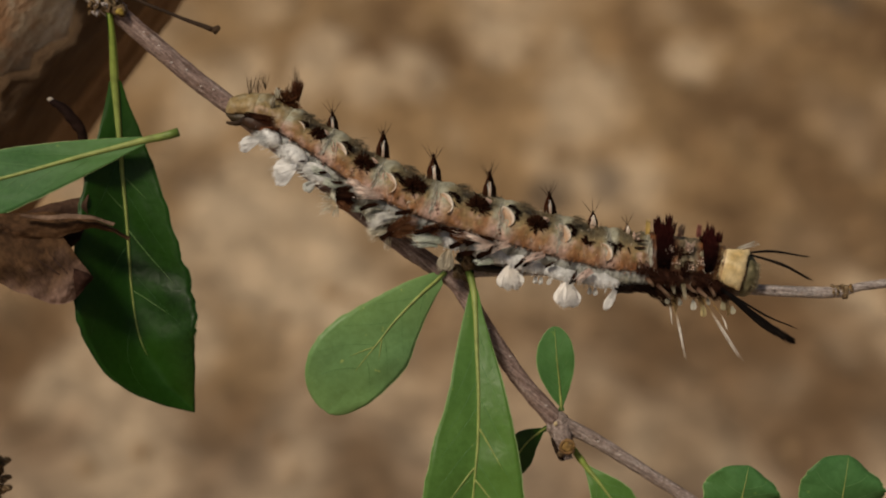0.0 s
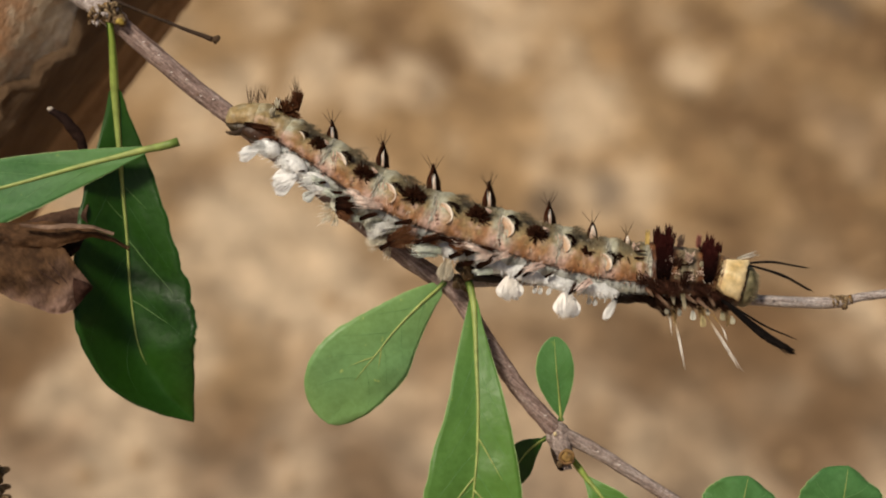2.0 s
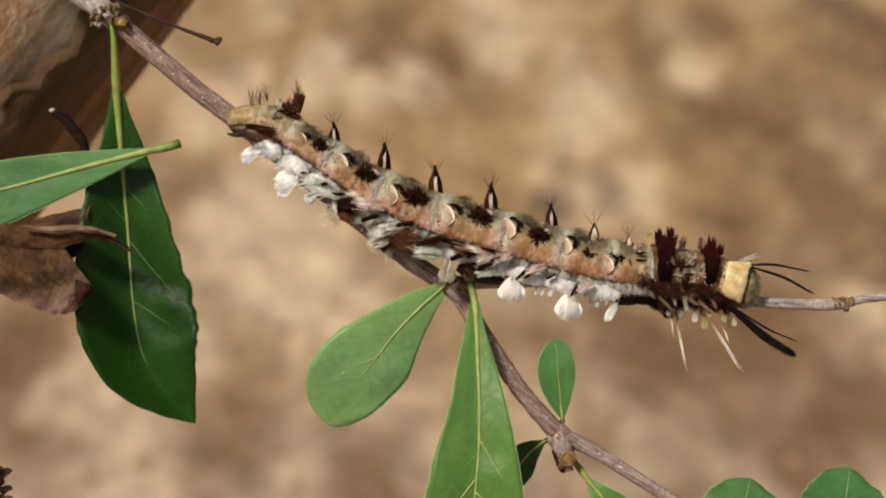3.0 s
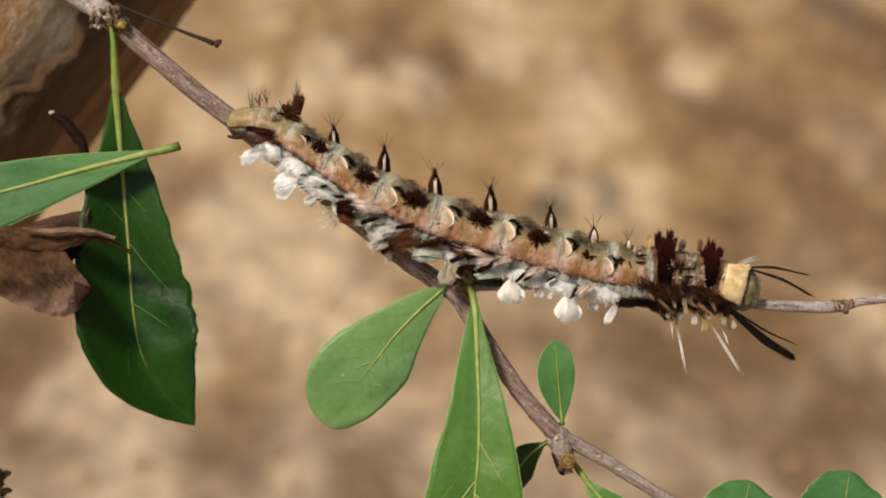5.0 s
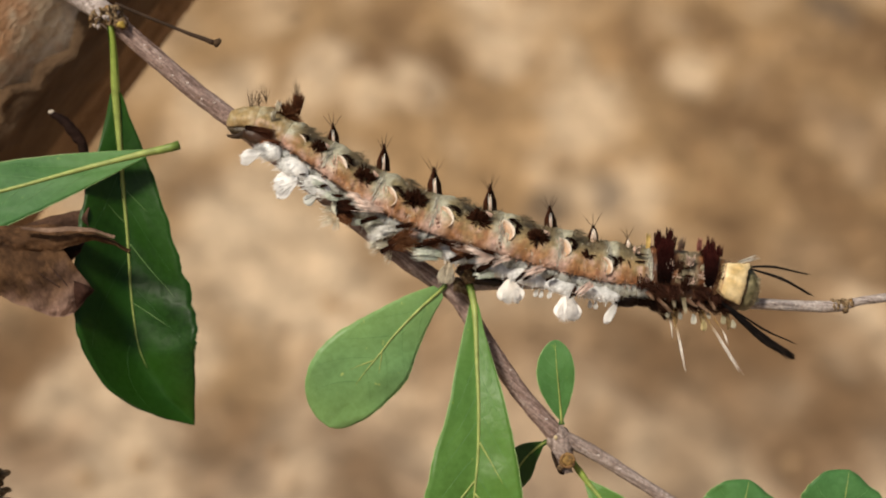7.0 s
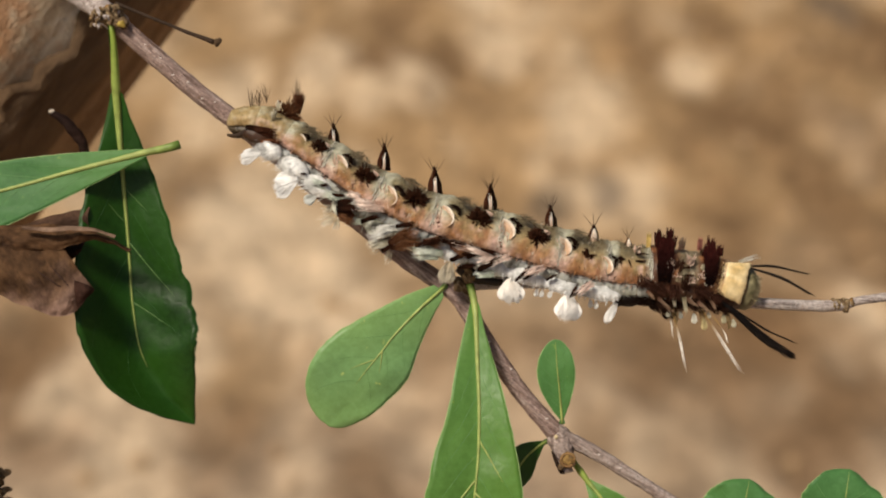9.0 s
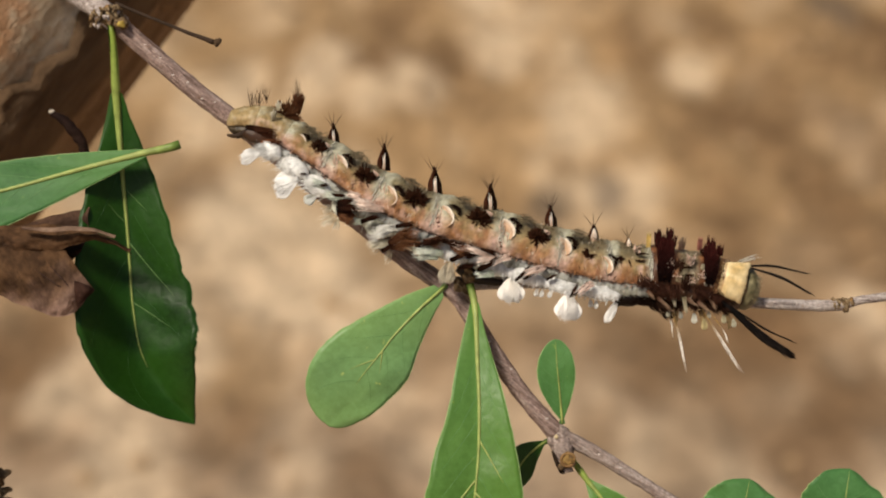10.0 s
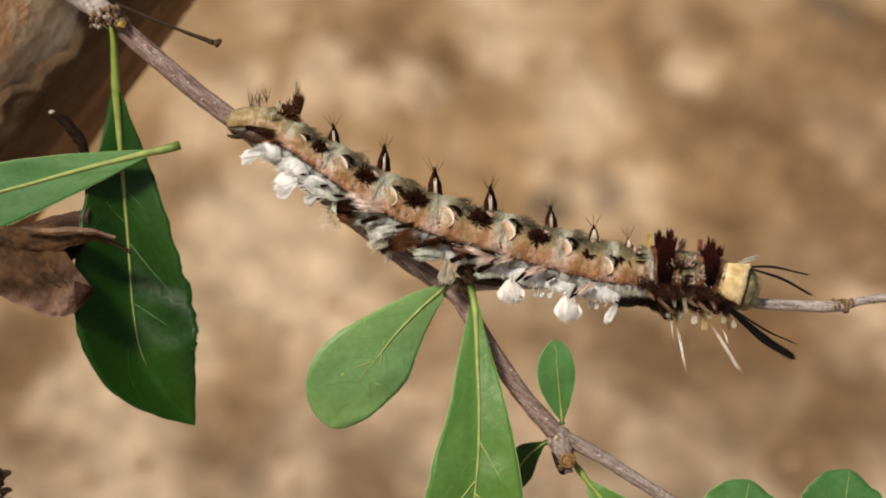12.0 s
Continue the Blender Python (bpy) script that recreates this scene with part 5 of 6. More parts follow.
    fan(*(10.87, -3.96, 1.4), (0.05, -1, 0.1), 2.7, 1.22, rng, col=(0.92, 0.89, 0.86), root=(0.84, 0.79, 0.73), blades=3)
    fan(*(15.30, -4.51, 1.2), (-0.36, -1, 0), 2.35, 0.48, rng, blades=1, count=100)
    for (u, v, w) in ((8.20, -3.52, 1.2), (8.70, -3.62, 1.2), (9.44, -3.67, 1.2), (12.92, -4.51, 1.2), (13.46, -4.61, 1.2)):
        fan(u, v, w, (rng.uniform(-0.2, 0.2), -1, 0.1), 0.75, 0.26, rng, blades=1, count=30)
    # pinkish white flat tufts under the fold
    for (u, v, w), (a, b), ln, c in (((-5.24, 3.39, 2.5), (-1, 0.18), 2.7, 0), ((-5.92, 3.78, 2.6), (-1, 0.25), 1.9, 0), ((-7.10, 4.37, 2.6), (-1, 0.35), 1.2, 0), ((-4.16, 1.77, 2.3), (-1, -0.12), 1.9, 1), ((-4.66, 1.43, 2.2), (-1, -0.3), 1.8, 1), ((-4.87, 0.44, 1.8), (-1, -0.1), 1.7, 2),
                                     ((-0.22, -0.44, 2.2), (-1, 0.16), 2.6, 3), ((-0.52, -0.74, 2), (-1, 0.05), 2.0, 3), ((3.90, -0.59, 2.7), (-1, 0.32), 2.2, 0), ((4.68, -0.83, 2.7), (-1, -0.22), 1.9, 0), ((5.76, -0.74, 2.7), (-1, -0.3), 1.6, 0), ((-7.13, 2.32, 2), (-1, 0.1), 1.4, 3), ((4.31, -2.22, 2.2), (-1, -0.05), 1.5, 3), ((2.23, -0.15, 2.7), (-1, 0.3), 1.3, 0),
                                     ((8.71, -1.62, 2.6), (-1, -0.45), 1.9, 4), ((12.84, -3.09, 2.6), (-1, -0.7), 1.6, 4), ((-9.09, 4.38, 2.2), (-1, 0.3), 1.3, 3), ((-10.32, 5.37, 2.2), (-1, 0.4), 1.2, 3), ((-2.29, 1.13, 2.4), (-1, 0.2), 1.2, 0)):
        low, high = (((0.64, 0.44, 0.35), (0.94, 0.80, 0.71)), ((0.76, 0.74, 0.66), (0.97, 0.96, 0.92)), ((0.72, 0.65, 0.48), (0.94, 0.90, 0.76)), ((0.50, 0.55, 0.44), (0.88, 0.92, 0.83)), ((0.60, 0.42, 0.35), (0.82, 0.66, 0.58)))[c]
        sh = Shape()
        way = Vector((a, b, 0.12)).normalized()
        side = Vector((-b, a, 0)).normalized()
        if c in (0, 4):
            petal(sh, Vector((u, v, w + 0.4)), way, side, ln, 0.25, tone(low, 0.1), tone(high, 0.06))
        for _ in range(40 if c in (0, 4) else 90):
            x = rng.uniform(-1, 1)
            hair(sh, Vector((u, v, w + 0.5)) + side * (0.28 * x) + way * rng.uniform(-0.2, 0.5) + jit(rng, 0.05), way - side * (0.1 * x) + jit(rng, 0.22), ln * rng.uniform(0.4, 0.95), 0.020, tone(low, 0.2), tone(high, 0.08), flat=1.8)
        part("pale_fan" if c in (1, 2, 3) else "pink_scale", sh, HAIR, cat, ("pinkish white flat hair scale", "whitish flat hair fan", "cream flat hair fan", "greenish grey flat hair fan", "dull pink flat hair scale")[c])
    # dark wedges along the fold
    for (u, v, w), (a, b), ln, base in (((-9.21, 3.59, 2.6), (1, -0.12), 1.9, 0.42), ((-9.11, 3.88, 2.6), (1, 0.25), 1.2, 0.3), ((-9.08, 3.25, 2.4), (1, -0.35), 1.5, 0.35), ((-7.10, 2.31, 2.7), (1, 0.32), 1.6, 0.18), ((-5.34, -0.25, 2.3), (1, 0.6), 1.0, 0.2), ((-4.05, 1.91, 2.7), (1, 0.15), 1.6, 0.16), ((-2.38, 0.20, 2.7), (1, 0.28), 2.7, 0.22),
                                        ((-0.03, 0.64, 2.7), (1, -0.25), 1.9, 0.2), ((0.66, -1.03, 2.6), (1, 0.45), 1.9, 0.2), ((1.35, -1.72, 2.2), (1, 0.2), 1.5, 0.2), ((2.03, -0.74, 2.7), (1, 0.4), 1.5, 0.22), ((3.01, -1.91, 2.7), (1, 0.62), 2.3, 0.24), ((-11.25, 5.41, 2.3), (1, 0.1), 1.2, 0.1), ((-9.82, 4.68, 2.3), (1, -0.1), 1.2, 0.12), ((3.01, 0.00, 2.8), (1, -0.28), 1.6, 0.08)):
        wedge(u, v, w + 0.25, (a, b, 0.15), ln, rng, base=base, count=70 + int(240 * base))
    for (u, v, w), (a, b), ln in (((6.26, -2.80, 2.5), (0.75, 0.66), 1.8), ((7.00, -2.70, 2.5), (0.8, 0.6), 1.7), ((11.09, -4.23, 2.4), (0.45, 0.9), 1.3), ((11.43, -4.08, 2.4), (0.75, 0.7), 1.6), ((8.97, -2.75, 2.4), (0.9, 0.5), 0.9), ((-13.15, 6.07, 2), (1, 0.7), 0.9), ((-12.64, 6.55, 2.1), (1, -0.1), 0.7)):
        wedge(u, v, w + 0.25, (a, b, 0.15), ln, rng, base=0.10, count=40, label="few dark slanting bristles")
    # near-black rod added at the fork, where the side stem lies in shade
    sh = Shape()
    tube(sh, [(1.38, -1.56, -0.6), (2.58, -2.36, -0.6), (4.09, -2.91, -0.6), (5.39, -3.06, -0.6)], [0.62, 0.66, 0.42, 0.28], n=20, sides=12, rough=0.2, grain=1.8, col=(0.016, 0.009, 0.006))
    part("fork_shade", sh, SKIN, cat, "near-black rod that draws the shade at the fork")
    # rusty hairs where the feet clasp the twig
    for (u, v, w), (a, b), ln in (((-4.65, 0.54, 2.5), (1, 0.42), 2.5), ((-4.15, 0.93, 2.6), (1, 0.5), 2.0), ((-4.46, 0.05, 2.3), (1, 0.2), 1.9), ((-3.57, 0.25, 2.4), (1, 0.35), 1.8), ((-8.88, 2.61, 2.4), (1, -0.3), 1.3), ((-9.08, 3.00, 2.4), (0.8, -0.5), 1.0), ((-1.60, 0.64, 2.5), (1, -0.1), 1.6), ((0.76, 0.05, 2.7), (1, -0.2), 1.5)):
        spray(u, v, w + 0.3, (a, b, 0.2), ln, 0.2, rng, (0.050, 0.016, 0.008), (0.30, 0.135, 0.065), 80, "rusty_tuft", "rusty brown slanting bristles", 0.026, 0.3)
    for (u, v, w), (a, b), ln in (((-9.54, 2.82, 1.4), (-0.9, -0.5), 1.6), ((-9.64, 3.42, 1.4), (-1, -0.1), 1.3), ((-5.38, 0.25, 1.4), (-0.8, -0.5), 1.2), ((-4.68, -0.35, 1.4), (-0.3, -0.9), 0.9), ((-9.35, 2.53, 1.2), (-0.3, -1), 0.9)):
        spray(u, v, w, (a, b, 0), ln, 0.25, rng, (0.50, 0.42, 0.28), (0.84, 0.80, 0.68), 26, "pale_tuft", "cream wispy hairs", 0.025, 0.4)
    # spiracle marks and pale ladder lines at the seams
    for (u, v, w) in ((-9.50, 6.95, 2), (-4.65, 3.89, 2.4), (-0.42, 2.21, 2.6), (4.98, 0.44, 2.6), (9.70, 0.25, 2.5), (13.54, -1.43, 2.5)):
        p, d, t, n = rest(u, v)
        sh = Shape()
        for k in (-1, 1):
            tube(sh, [rest(u + 0.22 * k - 0.10 * q, v + 0.5 * q)[0] + d * 0.06 for q in (-1, -0.3, 0.4, 1.2)], [0.03, 0.05, 0.05, 0.02], n=8, sides=6, col=tone((0.66, 0.50, 0.40), 0.08))
        for q in (-0.6, 0.1, 0.8):
            ball(sh, rest(u - 0.08 * q, v + 0.5 * q)[0] + d * 0.03, (0.12, 0.10, 0.08), rings=6, sides=8, col=(0.16, 0.07, 0.05))
        part("seam_mark", sh, SKIN, cat, "pale double line with dark dots")


PENCILS = []


def foreparts():
    rng = random.Random(44)
    # two maroon brushes across the back
    for (x0, y0), (x1, y1), lean, spikes in (((18.67, 0.45), (20.27, -3.05), -0.02, (((18.86, 0.84, 0.9), 1.0), ((19.95, 1.04, 0.9), 0.9), ((20.14, 0.35, 1.3), 0.9))), ((22.77, -0.55), (23.87, -3.35), 0.06, (((23.54, -0.05, 0.8), 1.3), ((24.24, -0.55, 0.8), 1.0), ((22.91, -0.45, 1), 0.6)))):
        sh = Shape()
        for _ in range(1000):
            k = rng.random()
            u = x0 + (x1 - x0) * rng.random() * (1 - 0.35 * k)
            p, d, t, n = rest(u, y0 + (y1 - y0) * k)
            hair(sh, p, d * 0.45 + n * 0.85 + t * lean + jit(rng, 0.2), rng.uniform(0.5, 1.3), 0.042, tone(blend(MAROON, (0.006, 0.003, 0.003), k), 0.5), tone(blend((0.085, 0.017, 0.014), (0.014, 0.006, 0.005), k), 0.4))
        for (u, v, w), ln in spikes:
            for _ in range(34):
                hair(sh, Vector((u, v, w)) + jit(rng, 0.30), Vector((0.06, 1, 0.1)) + jit(rng, 0.22), ln * rng.uniform(0.35, 0.85), 0.045, tone(MAROON, 0.4), tone((0.07, 0.015, 0.012), 0.3))
        part("brush", sh, HAIR, cat, "dense dark maroon hair brush")
    spray(*(22.47, -0.05, 1.3), (0.05, 1, 0.1), 1.0, 0.2, rng, (0.20, 0.07, 0.055), (0.34, 0.14, 0.11), 40, "pink_tuft", "dull reddish upright tuft", 0.045, 0.12)
    spray(*(20.84, 0.05, 1.3), (0.2, 1, 0.1), 0.9, 0.3, rng, (0.12, 0.05, 0.035), (0.30, 0.22, 0.16), 44, "brown_tuft", "reddish brown upright hairs", 0.03, 0.3)
    spray(*(18.01, -0.35, 0.9), (0.06, 1, 0.1), 1.7, 0.16, rng, (0.50, 0.33, 0.10), (0.70, 0.52, 0.20), 60, "yellow_tuft", "small yellow tuft", 0.05, 0.07)
    for (u, v, w), a, c in (((21.49, -1.13, 2.2), 0.7, 44), ((19.71, -1.48, 2.3), 0.55, 34), ((16.91, -0.25, 2.2), 0.5, 26), ((22.43, -2.41, 2.2), 0.4, 22), ((23.64, -2.32, 2), 0.4, 20), ((20.25, -2.21, 2.3), 0.4, 20), ((21.53, -2.90, 2.3), 0.45, 22)):
        spray(u, v, w, (0.2, 0.25, 0.9), a, 0.30, rng, (0.56, 0.38, 0.29), (0.76, 0.60, 0.50), c, "pink_tuft", "pinkish white wart tuft", 0.06, 0.6, flat=1.5)
    for (u, v, w), (a, b), ln in (((16.79, -0.54, 2.4), (1, 0.05), 0.9), ((16.79, -1.08, 2.4), (1, 0.0), 0.9), ((20.73, -1.72, 2.4), (1, 0.1), 0.9), ((20.82, -2.31, 2.4), (1, -0.1), 0.9), ((16.10, -1.03, 2.4), (0.4, -1), 0.8), ((15.41, -0.84, 2.4), (0.1, -1), 0.7), ((18.84, -2.51, 2.5), (1, 0.1), 0.8), ((23.94, -1.43, 2), (0.2, 1), 0.8)):
        wedge(u, v, w + 0.1, (a, b, 0.1), ln, rng, base=0.08, count=16, label="short dark bristles")
    for (u, v, w), (a, b) in (((20.45, -1.92, 2.3), (0, 1)), ((21.09, -3.40, 2.3), (0.1, 1)), ((17.30, -2.41, 2.3), (0.1, -1)), ((24.25, -2.91, 1.9), (-0.1, 1)), ((20.10, -3.49, 2.3), (0.1, -1)), ((18.59, -3.30, 2.2), (0.7, -0.6)), ((22.25, -3.60, 2.1), (0.8, -0.6)), ((23.55, -3.90, 2), (0.5, -0.7)), ((17.70, -2.91, 2.2), (0.7, -0.5))):
        spray(u, v, w, (a, b, 0.35), 1.15, 0.38, rng, (0.022, 0.008, 0.005), (0.065, 0.026, 0.016), 80, "brown_tuft", "coarse dark brown hairs", 0.032, 0.4)
    for (u, v, w), (a, b), ln, c in (((18.75, -4.29, 2.1), (0.75, -0.7), 1.6, 0), ((19.22, -4.79, 1.9), (0.8, -0.7), 1.3, 0), ((17.79, -3.69, 2.3), (0.6, -0.8), 1.1, 0), ((21.26, -4.39, 2.1), (0.8, -0.6), 1.3, 0), ((22.26, -4.64, 2), (0.75, -0.7), 1.4, 0), ((20.10, -3.89, 2.3), (0.05, -1), 1.3, 1), ((21.02, -4.29, 2.1), (0.1, -1), 1.5, 1), ((21.71, -2.90, 2.4), (0.05, 1), 0.9, 1), ((20.43, -2.90, 2.4), (0.0, 1), 1.1, 1), ((22.56, -1.92, 2.3), (0.1, 1), 0.6, 1),
                                     ((23.94, -3.50, 2), (0.15, 1), 1.6, 2), ((24.25, -4.10, 1.9), (0.15, 1), 1.3, 2), ((23.37, -4.39, 1.9), (0.4, -0.9), 1.2, 0)):
        low, high = (((0.13, 0.06, 0.04), (0.40, 0.27, 0.18)), ((0.24, 0.20, 0.12), (0.50, 0.45, 0.33)), ((0.24, 0.11, 0.05), (0.46, 0.28, 0.14)))[c]
        sh = Shape()
        way = Vector((a, b, 0.1)).normalized()
        side = way.cross(OUT).normalized()
        for _ in range(30):
            x = rng.uniform(-1, 1)
            hair(sh, Vector((u, v, w)) + side * (0.16 * x) + jit(rng, 0.05), way - side * (0.1 * x) + jit(rng, 0.05), ln * rng.uniform(0.5, 1.0), 0.035, tone(low, 0.3), tone(high, 0.15), flat=1.7)
        part("tan_tuft", sh, HAIR, cat, ("tan flattened hair lock", "greyish olive flattened hair lock", "rusty flattened hair lock")[c])
    # arched belly between the feet, its shade put into the near-black colour
    sh = Shape()
    tube(sh, [(15.31, -4.33, 0.6), (16.27, -4.27, 0.9), (17.46, -4.22, 0.9), (18.67, -4.58, 0.8), (19.99, -5.43, 0.6)], [0.8, 0.85, 0.75, 0.62, 0.30], n=36, sides=16, rough=0.12, grain=1.6, col=(0.006, 0.003, 0.002))
    belly = part("belly", sh, SKIN, cat, "belly coloured black for its shade")
    sh = Shape()
    line = spline([(15.51, -4.40, 1.5), (16.59, -4.40, 1.6), (17.58, -4.45, 1.6), (18.79, -4.95, 1.4), (19.94, -5.81, 1)], 60)
    for _ in range(420):
        k = rng.randint(0, 58)
        way = (line[k + 1] - line[k]).normalized()
        hair(sh, line[k] + jit(rng, 0.42), way + Vector((0, -0.35, 0)) + jit(rng, 0.3), rng.uniform(0.4, 0.9), 0.035, tone((0.006, 0.003, 0.002), 0.4), tone((0.022, 0.010, 0.006), 0.4))
    part("belly_hairs", sh, HAIR, belly, "black belly hairs", kind="stuff")
    for (u, v, w), (a, b), ln in (((18.78, -4.60, 1.5), (1, -0.75), 1.3), ((19.98, -4.51, 1.4), (1, -0.8), 1.4), ((21.66, -4.61, 1.4), (1, -0.7), 1.3), ((23.16, -4.81, 1.3), (1, -0.7), 1.2), ((24.35, -4.91, 1.3), (1, -0.5), 1.1)):
        spray(u, v, w, (a, b, 0.1), ln, 0.4, rng, UMBER, (0.045, 0.02, 0.012), 80, "brown_tuft", "dark brown belly hairs", 0.045, 0.35)
    # jointed legs
    for (u, v, w), (a, b) in (((20.39, -5.23, 0.6), (0.1, -1)), ((22.78, -5.43, 0.6), (0.1, -1)), ((24.87, -5.53, 0.6), (0.25, -1))):
        sh = Shape()
        p = Vector((u, v, w))
        tube(sh, [p, p + Vector((a, b, 0)) * 0.6, p + Vector((a * 1.6, b * 1.15, -0.2)), p + Vector((a * 1.4, b * 1.6, -0.6))], [0.34, 0.28, 0.2, 0.07], n=12, sides=9, col=(0.34, 0.22, 0.10), tip=(0.5, 0.4, 0.22))
        part("leg", sh, SKIN, cat, "short tan jointed leg")
    for (u, v, w), ln, c in (((19.68, -5.30, 1.4), 0.9, (0.62, 0.58, 0.45)), ((20.79, -5.50, 1.3), 0.85, (0.60, 0.58, 0.50)), ((21.99, -5.70, 1.2), 1.1, (0.86, 0.84, 0.74)), ((23.28, -5.50, 1.2), 0.8, (0.74, 0.68, 0.54)), ((24.59, -5.81, 1.1), 1.0, (0.78, 0.70, 0.46)), ((25.50, -6.21, 1), 0.9, (0.80, 0.76, 0.58)), ((22.91, -6.21, 1), 1.2, (0.66, 0.54, 0.28))):
        fan(u, v, w, (0.12, -1, 0.1), ln * 0.9, 0.27 * ln, rng, col=tuple(0.8 * q for q in c), root=tuple(0.4 * q for q in c), blades=1, count=60, label="cream foot hairs")
    # long white pencils
    for pts, count in ((((20.08, -5.30, 1.4), (20.66, -7.77, 1.5), (21.35, -11.23, 1.5)), 5), (((22.55, -5.15, 1.4), (24.12, -7.67, 1.5), (26.20, -11.04, 1.5)), 5), (((19.60, -5.30, 1.3), (19.99, -6.49, 1.3), (20.21, -7.89, 1.2)), 4), (((23.66, -5.90, 1.3), (24.55, -7.38, 1.3), (25.07, -8.48, 1.2)), 3)):
        sh = Shape()
        for _ in range(count):
            a, b, c = (Vector(q) for q in pts)
            c = b.lerp(c, rng.uniform(0.6, 1.02)) + jit(rng, 0.10)
            k = len(sh.v)
            tube(sh, [a + jit(rng, 0.16), b + jit(rng, 0.11), c], [0.02, 0.028, 0.034, 0.012], n=10, sides=5)
            for i in range(11):
                tint = blend((0.36, 0.23, 0.09), (0.95, 0.92, 0.86), (i / 10 - 0.28) * 3.0)
                sh.c[k + 5 * i:k + 5 * i + 5] = [tint] * 5
        part("hair_pencil", sh, HAIR, cat, "long tan hair pencil with white tip")
    # black pencils ahead of the head
    for pts, width, count in ((((26.60, -1.58, 1.5), (28.91, -1.58, 1.8), (32.18, -2.32, 2)), 0.10, 12), (((26.68, -1.68, 1.6), (29.40, -2.60, 2.8), (32.09, -4.15, 3.5)), 0.12, 16),
                              (((24.40, -4.65, 1.6), (28.02, -7.85, 1.8), (30.70, -9.52, 2)), 0.36, 120), (((24.77, -4.85, 1.5), (28.10, -7.03, 1.4), (31.31, -8.48, 1.2)), 0.08, 14)):
        sh = Shape()
        for _ in range(count):
            line = [Vector(q) + jit(rng, width * (0.75 if i else 0.4)) for i, q in enumerate(pts)]
            line[2] = line[1].lerp(line[2], rng.uniform(0.6, 1.02))
            tube(sh, line, [0.05, 0.055, 0.05, 0.02], n=8, sides=4, col=tone(BLACK, 0.4), tip=tone((0.016, 0.012, 0.010), 0.4))
        run = spline(pts, 40)
        for i in range(count * 2):
            k = rng.randint(12, 30)
            hair(sh, run[k] + jit(rng, width * 0.6), (run[k + 1] - run[k - 1]).normalized() + jit(rng, 0.22), rng.uniform(0.4, 0.9) * width * 5, 0.02, tone((0.03, 0.022, 0.018), 0.4))
        PENCILS.append(part("hair_pencil", sh, HAIR, cat, "long black forward hair pencil", pivot=pts[0]))
    spray(*(25.99, -1.19, 1), (1, 0.28, 0.1), 1.9, 0.12, rng, (0.50, 0.44, 0.34), (0.88, 0.86, 0.80), 18, "pale_tuft", "whitish tuft behind the head", 0.035, 0.13)
    # head
    sh = Shape()
    c = Vector((26.67, -3.55, 0))
    t, n = Vector((0.985, -0.17, 0)), Vector((0.17, 0.985, 0))
    ball(sh, c, (1.28, 1.92, 1.7), (t, n, OUT), rings=26, sides=40, rough=0.06, grain=1.2,
         shade=lambda p, d: tone(blend((0.085, 0.075, 0.036), (0.27, 0.235, 0.13), 0.42 + 0.9 * noise.noise(p * 1.8) + 0.5 * noise.noise(p * 4)), 0.1))
    head = part("head", sh, SKIN, cat, "olive brown rounded head")
    sh = Shape()
    for b in (-0.9, -0.3, 0.4, 1.0):
        tube(sh, [c + t * 1.12 + n * (b - 0.1) + OUT * 0.45, c + t * 0.95 + n * b + OUT * 0.95, c + t * 0.55 + n * (b + 0.1) + OUT * 1.42], [0.05, 0.06, 0.04], n=8, sides=6, col=(0.34, 0.30, 0.18))
    part("head_stripe", sh, SKIN, head, "pale stripes")
    sh = Shape()
    for _ in range(60):
        a, b = rng.uniform(-1.3, 1.3), rng.uniform(-0.2, 0.9)
        p = c + t * (1.1 * math.sqrt(max(0.05, 1 - (a / 1.9) ** 2 - b * b * 0.6))) + n * a + OUT * (1.5 * b)
        hair(sh, p, t + n * (a * 0.4) + OUT * b + jit(rng, 0.3), rng.uniform(0.3, 0.6), 0.018, tone((0.40, 0.36, 0.24), 0.3))
    part("head_hairs", sh, HAIR, head, "fine pale head hairs", kind="stuff")
    # squarish tan neck plate
    corners = [Vector(q) for q in ((23.76, -3.94, 2.2), (24.45, -1.23, 1.9), (26.96, -1.28, 1.7), (25.98, -4.89, 1.9))]
    nu, nr = 22, 26
    top, cols = [], []
    for i in range(nu + 1):
        for j in range(nr + 1):
            x, y = i / nu, j / nr
            p = corners[0].lerp(corners[1], y).lerp(corners[3].lerp(corners[2], y), x)
            wob = x ** 6 * (0.20 * noise.noise(Vector((y * 7, 2, 1))) + 0.10 * noise.noise(Vector((y * 17, 5, 1)))) + (abs(2 * y - 1) ** 8) * 0.12 * noise.noise(Vector((x * 6, round(y), 4)))
            soft = 0.16 * (abs(2 * x - 1) ** 8 + abs(2 * y - 1) ** 8)
            line = math.exp(-((x - 0.13) / 0.035) ** 2)
            p = p + t * wob - n * (wob * 0.5 * (1 if y > 0.5 else -1)) + OUT * (0.40 * (1 - (2 * y - 1) ** 2) + 0.20 * math.sin(math.pi * x) - soft - 0.06 * line + 0.03 * noise.noise(p * 2.5))
            top.append(p)
            ridge = math.exp(-((y - 0.60 - 0.04 * math.sin(6 * x)) / 0.05) ** 2)
            k = blend((0.56, 0.38, 0.15), (0.80, 0.63, 0.35), 0.45 + 0.8 * noise.noise(p * 1.1) + 0.6 * ridge + 0.7 * x ** 5 + 0.4 * y ** 6)
            cols.append(tone(blend(k, (0.30, 0.13, 0.05), 0.75 * line), 0.05))
    sh = Shape()
    skinned(sh, top, nr + 1, cols, OUT * 0.3)
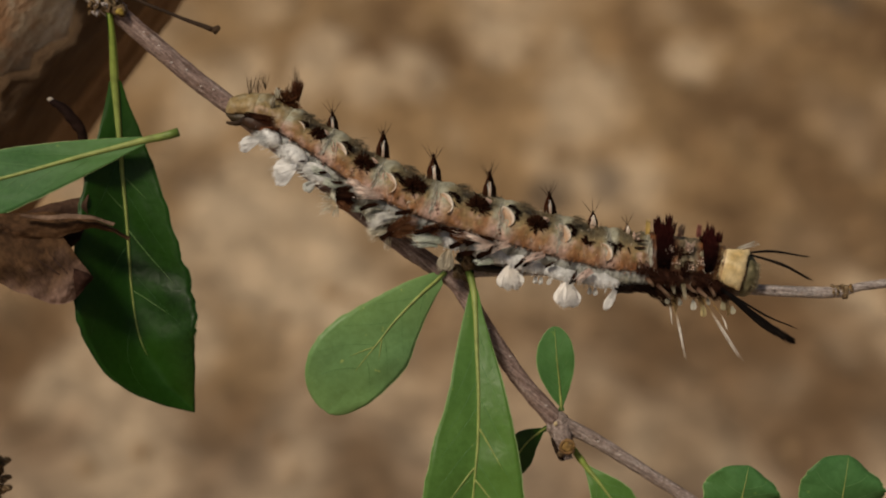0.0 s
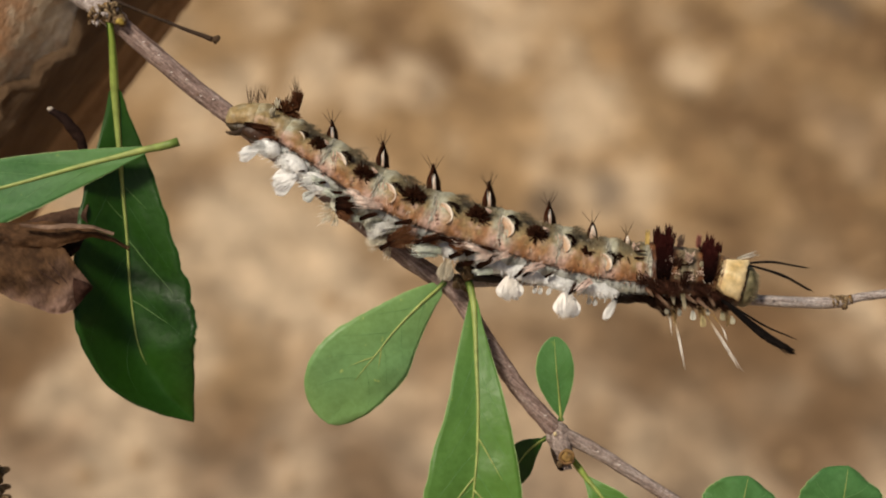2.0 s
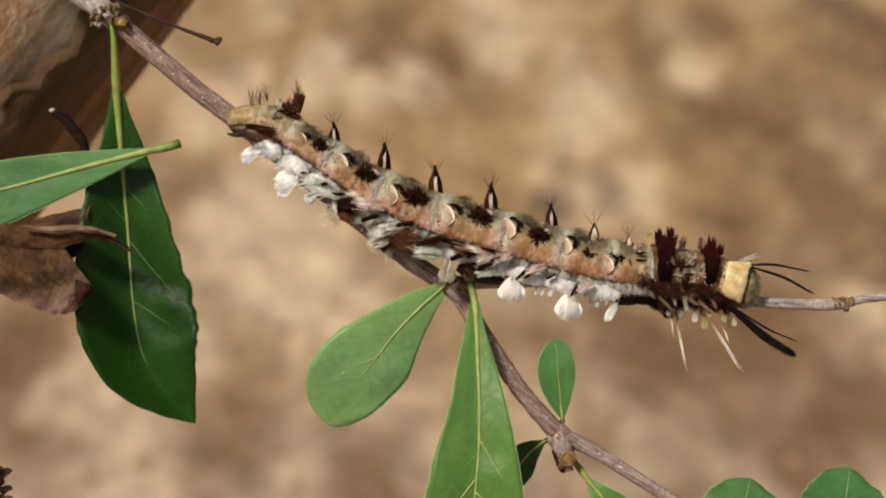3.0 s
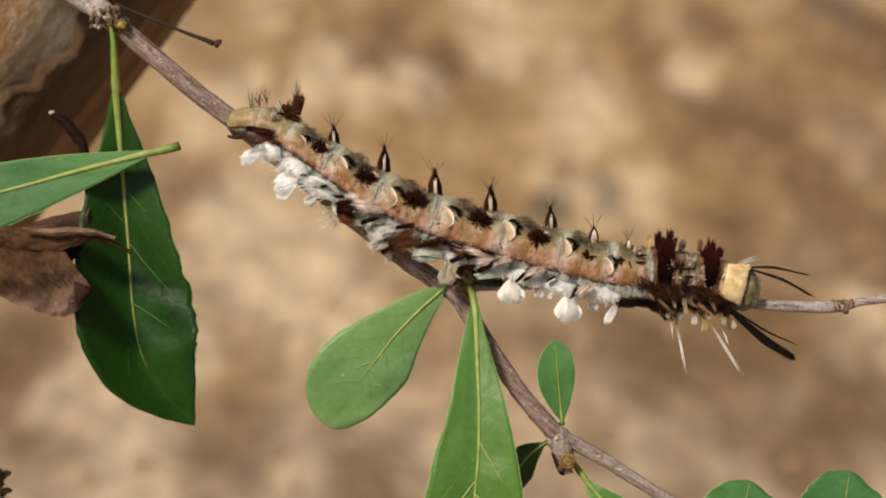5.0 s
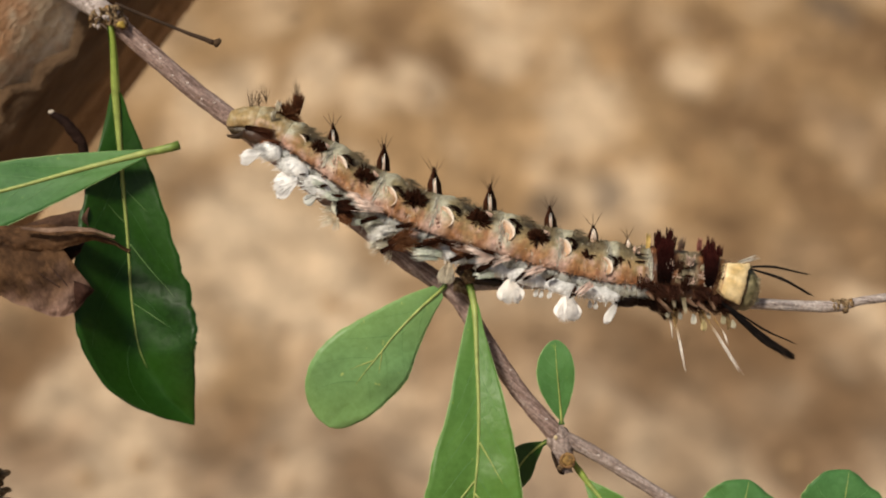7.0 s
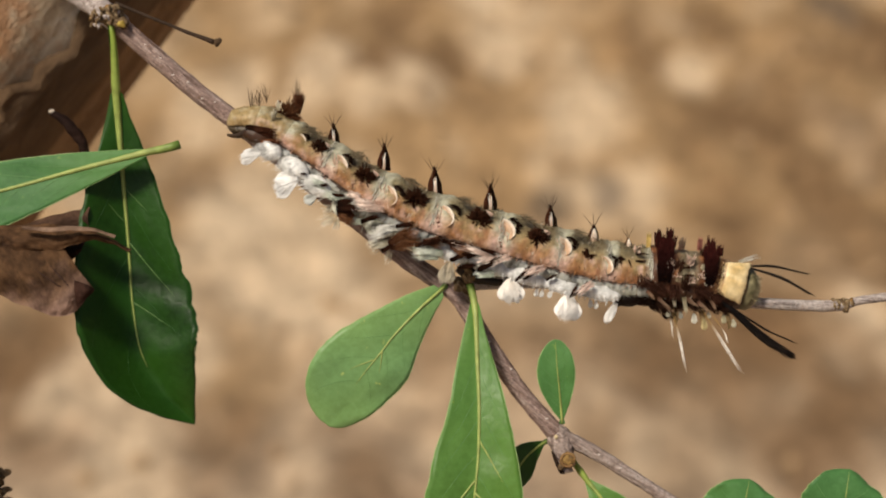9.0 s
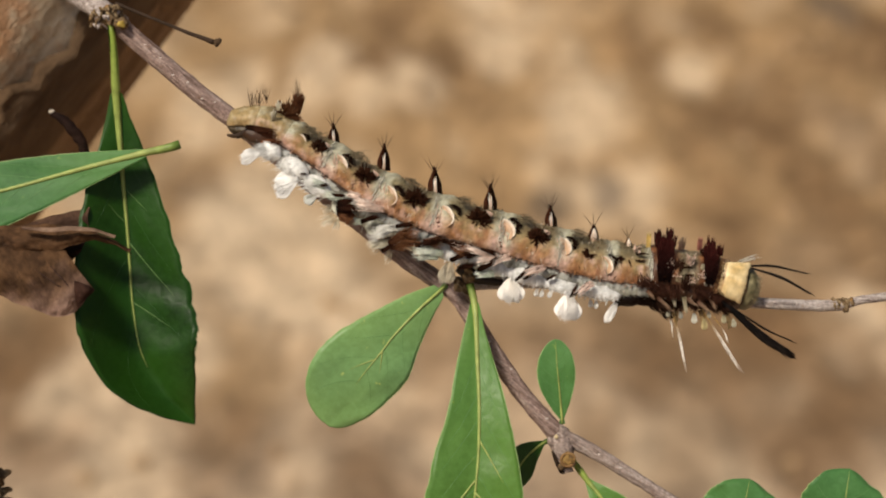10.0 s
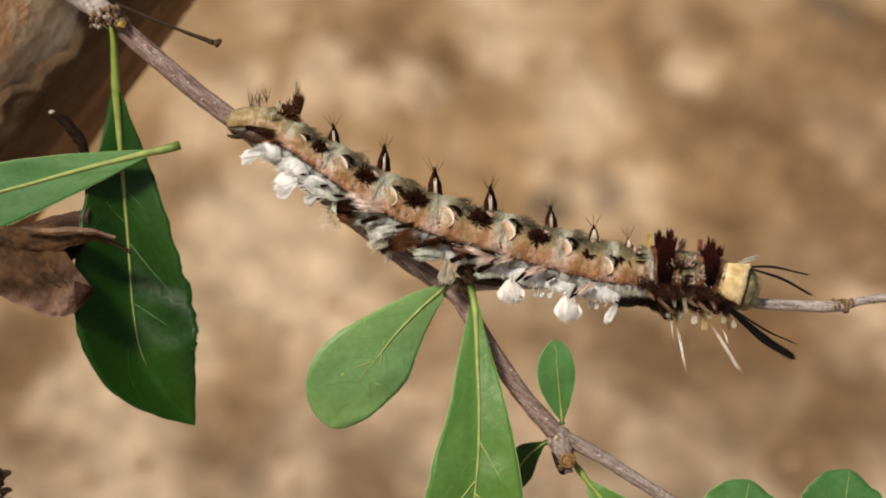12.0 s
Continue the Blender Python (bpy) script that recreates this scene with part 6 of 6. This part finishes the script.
    part("neck_plate", sh, SHIELD, cat, "squarish tan neck plate")
    for k in range(9):
        q = corners[0].lerp(corners[1], k / 8)
        spray(q.x - 0.15, q.y, q.z + 0.25, (0.3, 0.5, 0.6), 0.5, 0.14, rng, (0.12, 0.05, 0.025), (0.34, 0.2, 0.1), 12, "brown_tuft", "fine brown neck hairs", 0.028, 0.5)
    # hind claspers
    sh = Shape()
    tube(sh, [(-16.79, 10.36, 1.2), (-17.72, 10.04, 0.9), (-18.47, 9.92, 0.5), (-19.08, 10.05, 0)], [0.42, 0.30, 0.2, 0.10], n=22, sides=12, rough=0.2, grain=2, col=(0.022, 0.011, 0.007), tip=(0.05, 0.03, 0.016))
    part("clasper", sh, SKIN, cat, "dark brown hind clasper")
    sh = Shape()
    tube(sh, [(-17.25, 10.34, 1.5), (-16.55, 9.94, 1.6), (-15.47, 9.55, 1.5), (-14.30, 9.17, 1.3)], [0.6, 0.75, 0.6, 0.3], n=18, sides=14, rough=0.2, grain=1.6, col=(0.040, 0.020, 0.011), tip=(0.085, 0.034, 0.016))
    part("rump_foot", sh, SKIN, cat, "dark brown shaded rump foot")
    spray(*(-17.01, 10.51, 1.9), (1, -0.28, 0), 2.6, 0.28, rng, UMBER, (0.10, 0.035, 0.018), 110, "brown_tuft", "dark brown hairs under the rump", 0.05, 0.16)
    spray(*(-15.91, 9.32, 2), (1, -0.12, 0.1), 1.9, 0.16, rng, (0.26, 0.10, 0.045), (0.10, 0.035, 0.02), 50, "rusty_tuft", "rusty hairs under the rump", 0.045, 0.18)


segments()
tufts()
fringe()
foreparts()


# ---- the twitching hair pencils ----
def motions():
    """The black pencils sink and swing back a little as the insect settles."""
    swings = ((3.2, 0.0, (0.97, 0.25)), (1.9, 17.0, (0.385, 0.92)), (1.1, 0.0, (0.6, 0.8)), (1.1, 0.0, (0.6, 0.8)))
    for ob, (turn, dip, (ax, ay)) in zip(PENCILS, swings):
        rows = []
        for when, k in ((0, 1.0), (1.5, 1.0), (2, 0.78), (2.5, 0.70), (3, 0.36), (5, 0.0), (6, 0.0), (9, -0.12), (12, -0.16)):
            m = Matrix.Translation(ob.location) @ Matrix.Rotation(radians(turn * k), 4, "Z") @ Matrix.Rotation(radians(dip * k), 4, Vector((ax, ay, 0)))
            rows.append((when, m))
        walk(ob, rows)


motions()
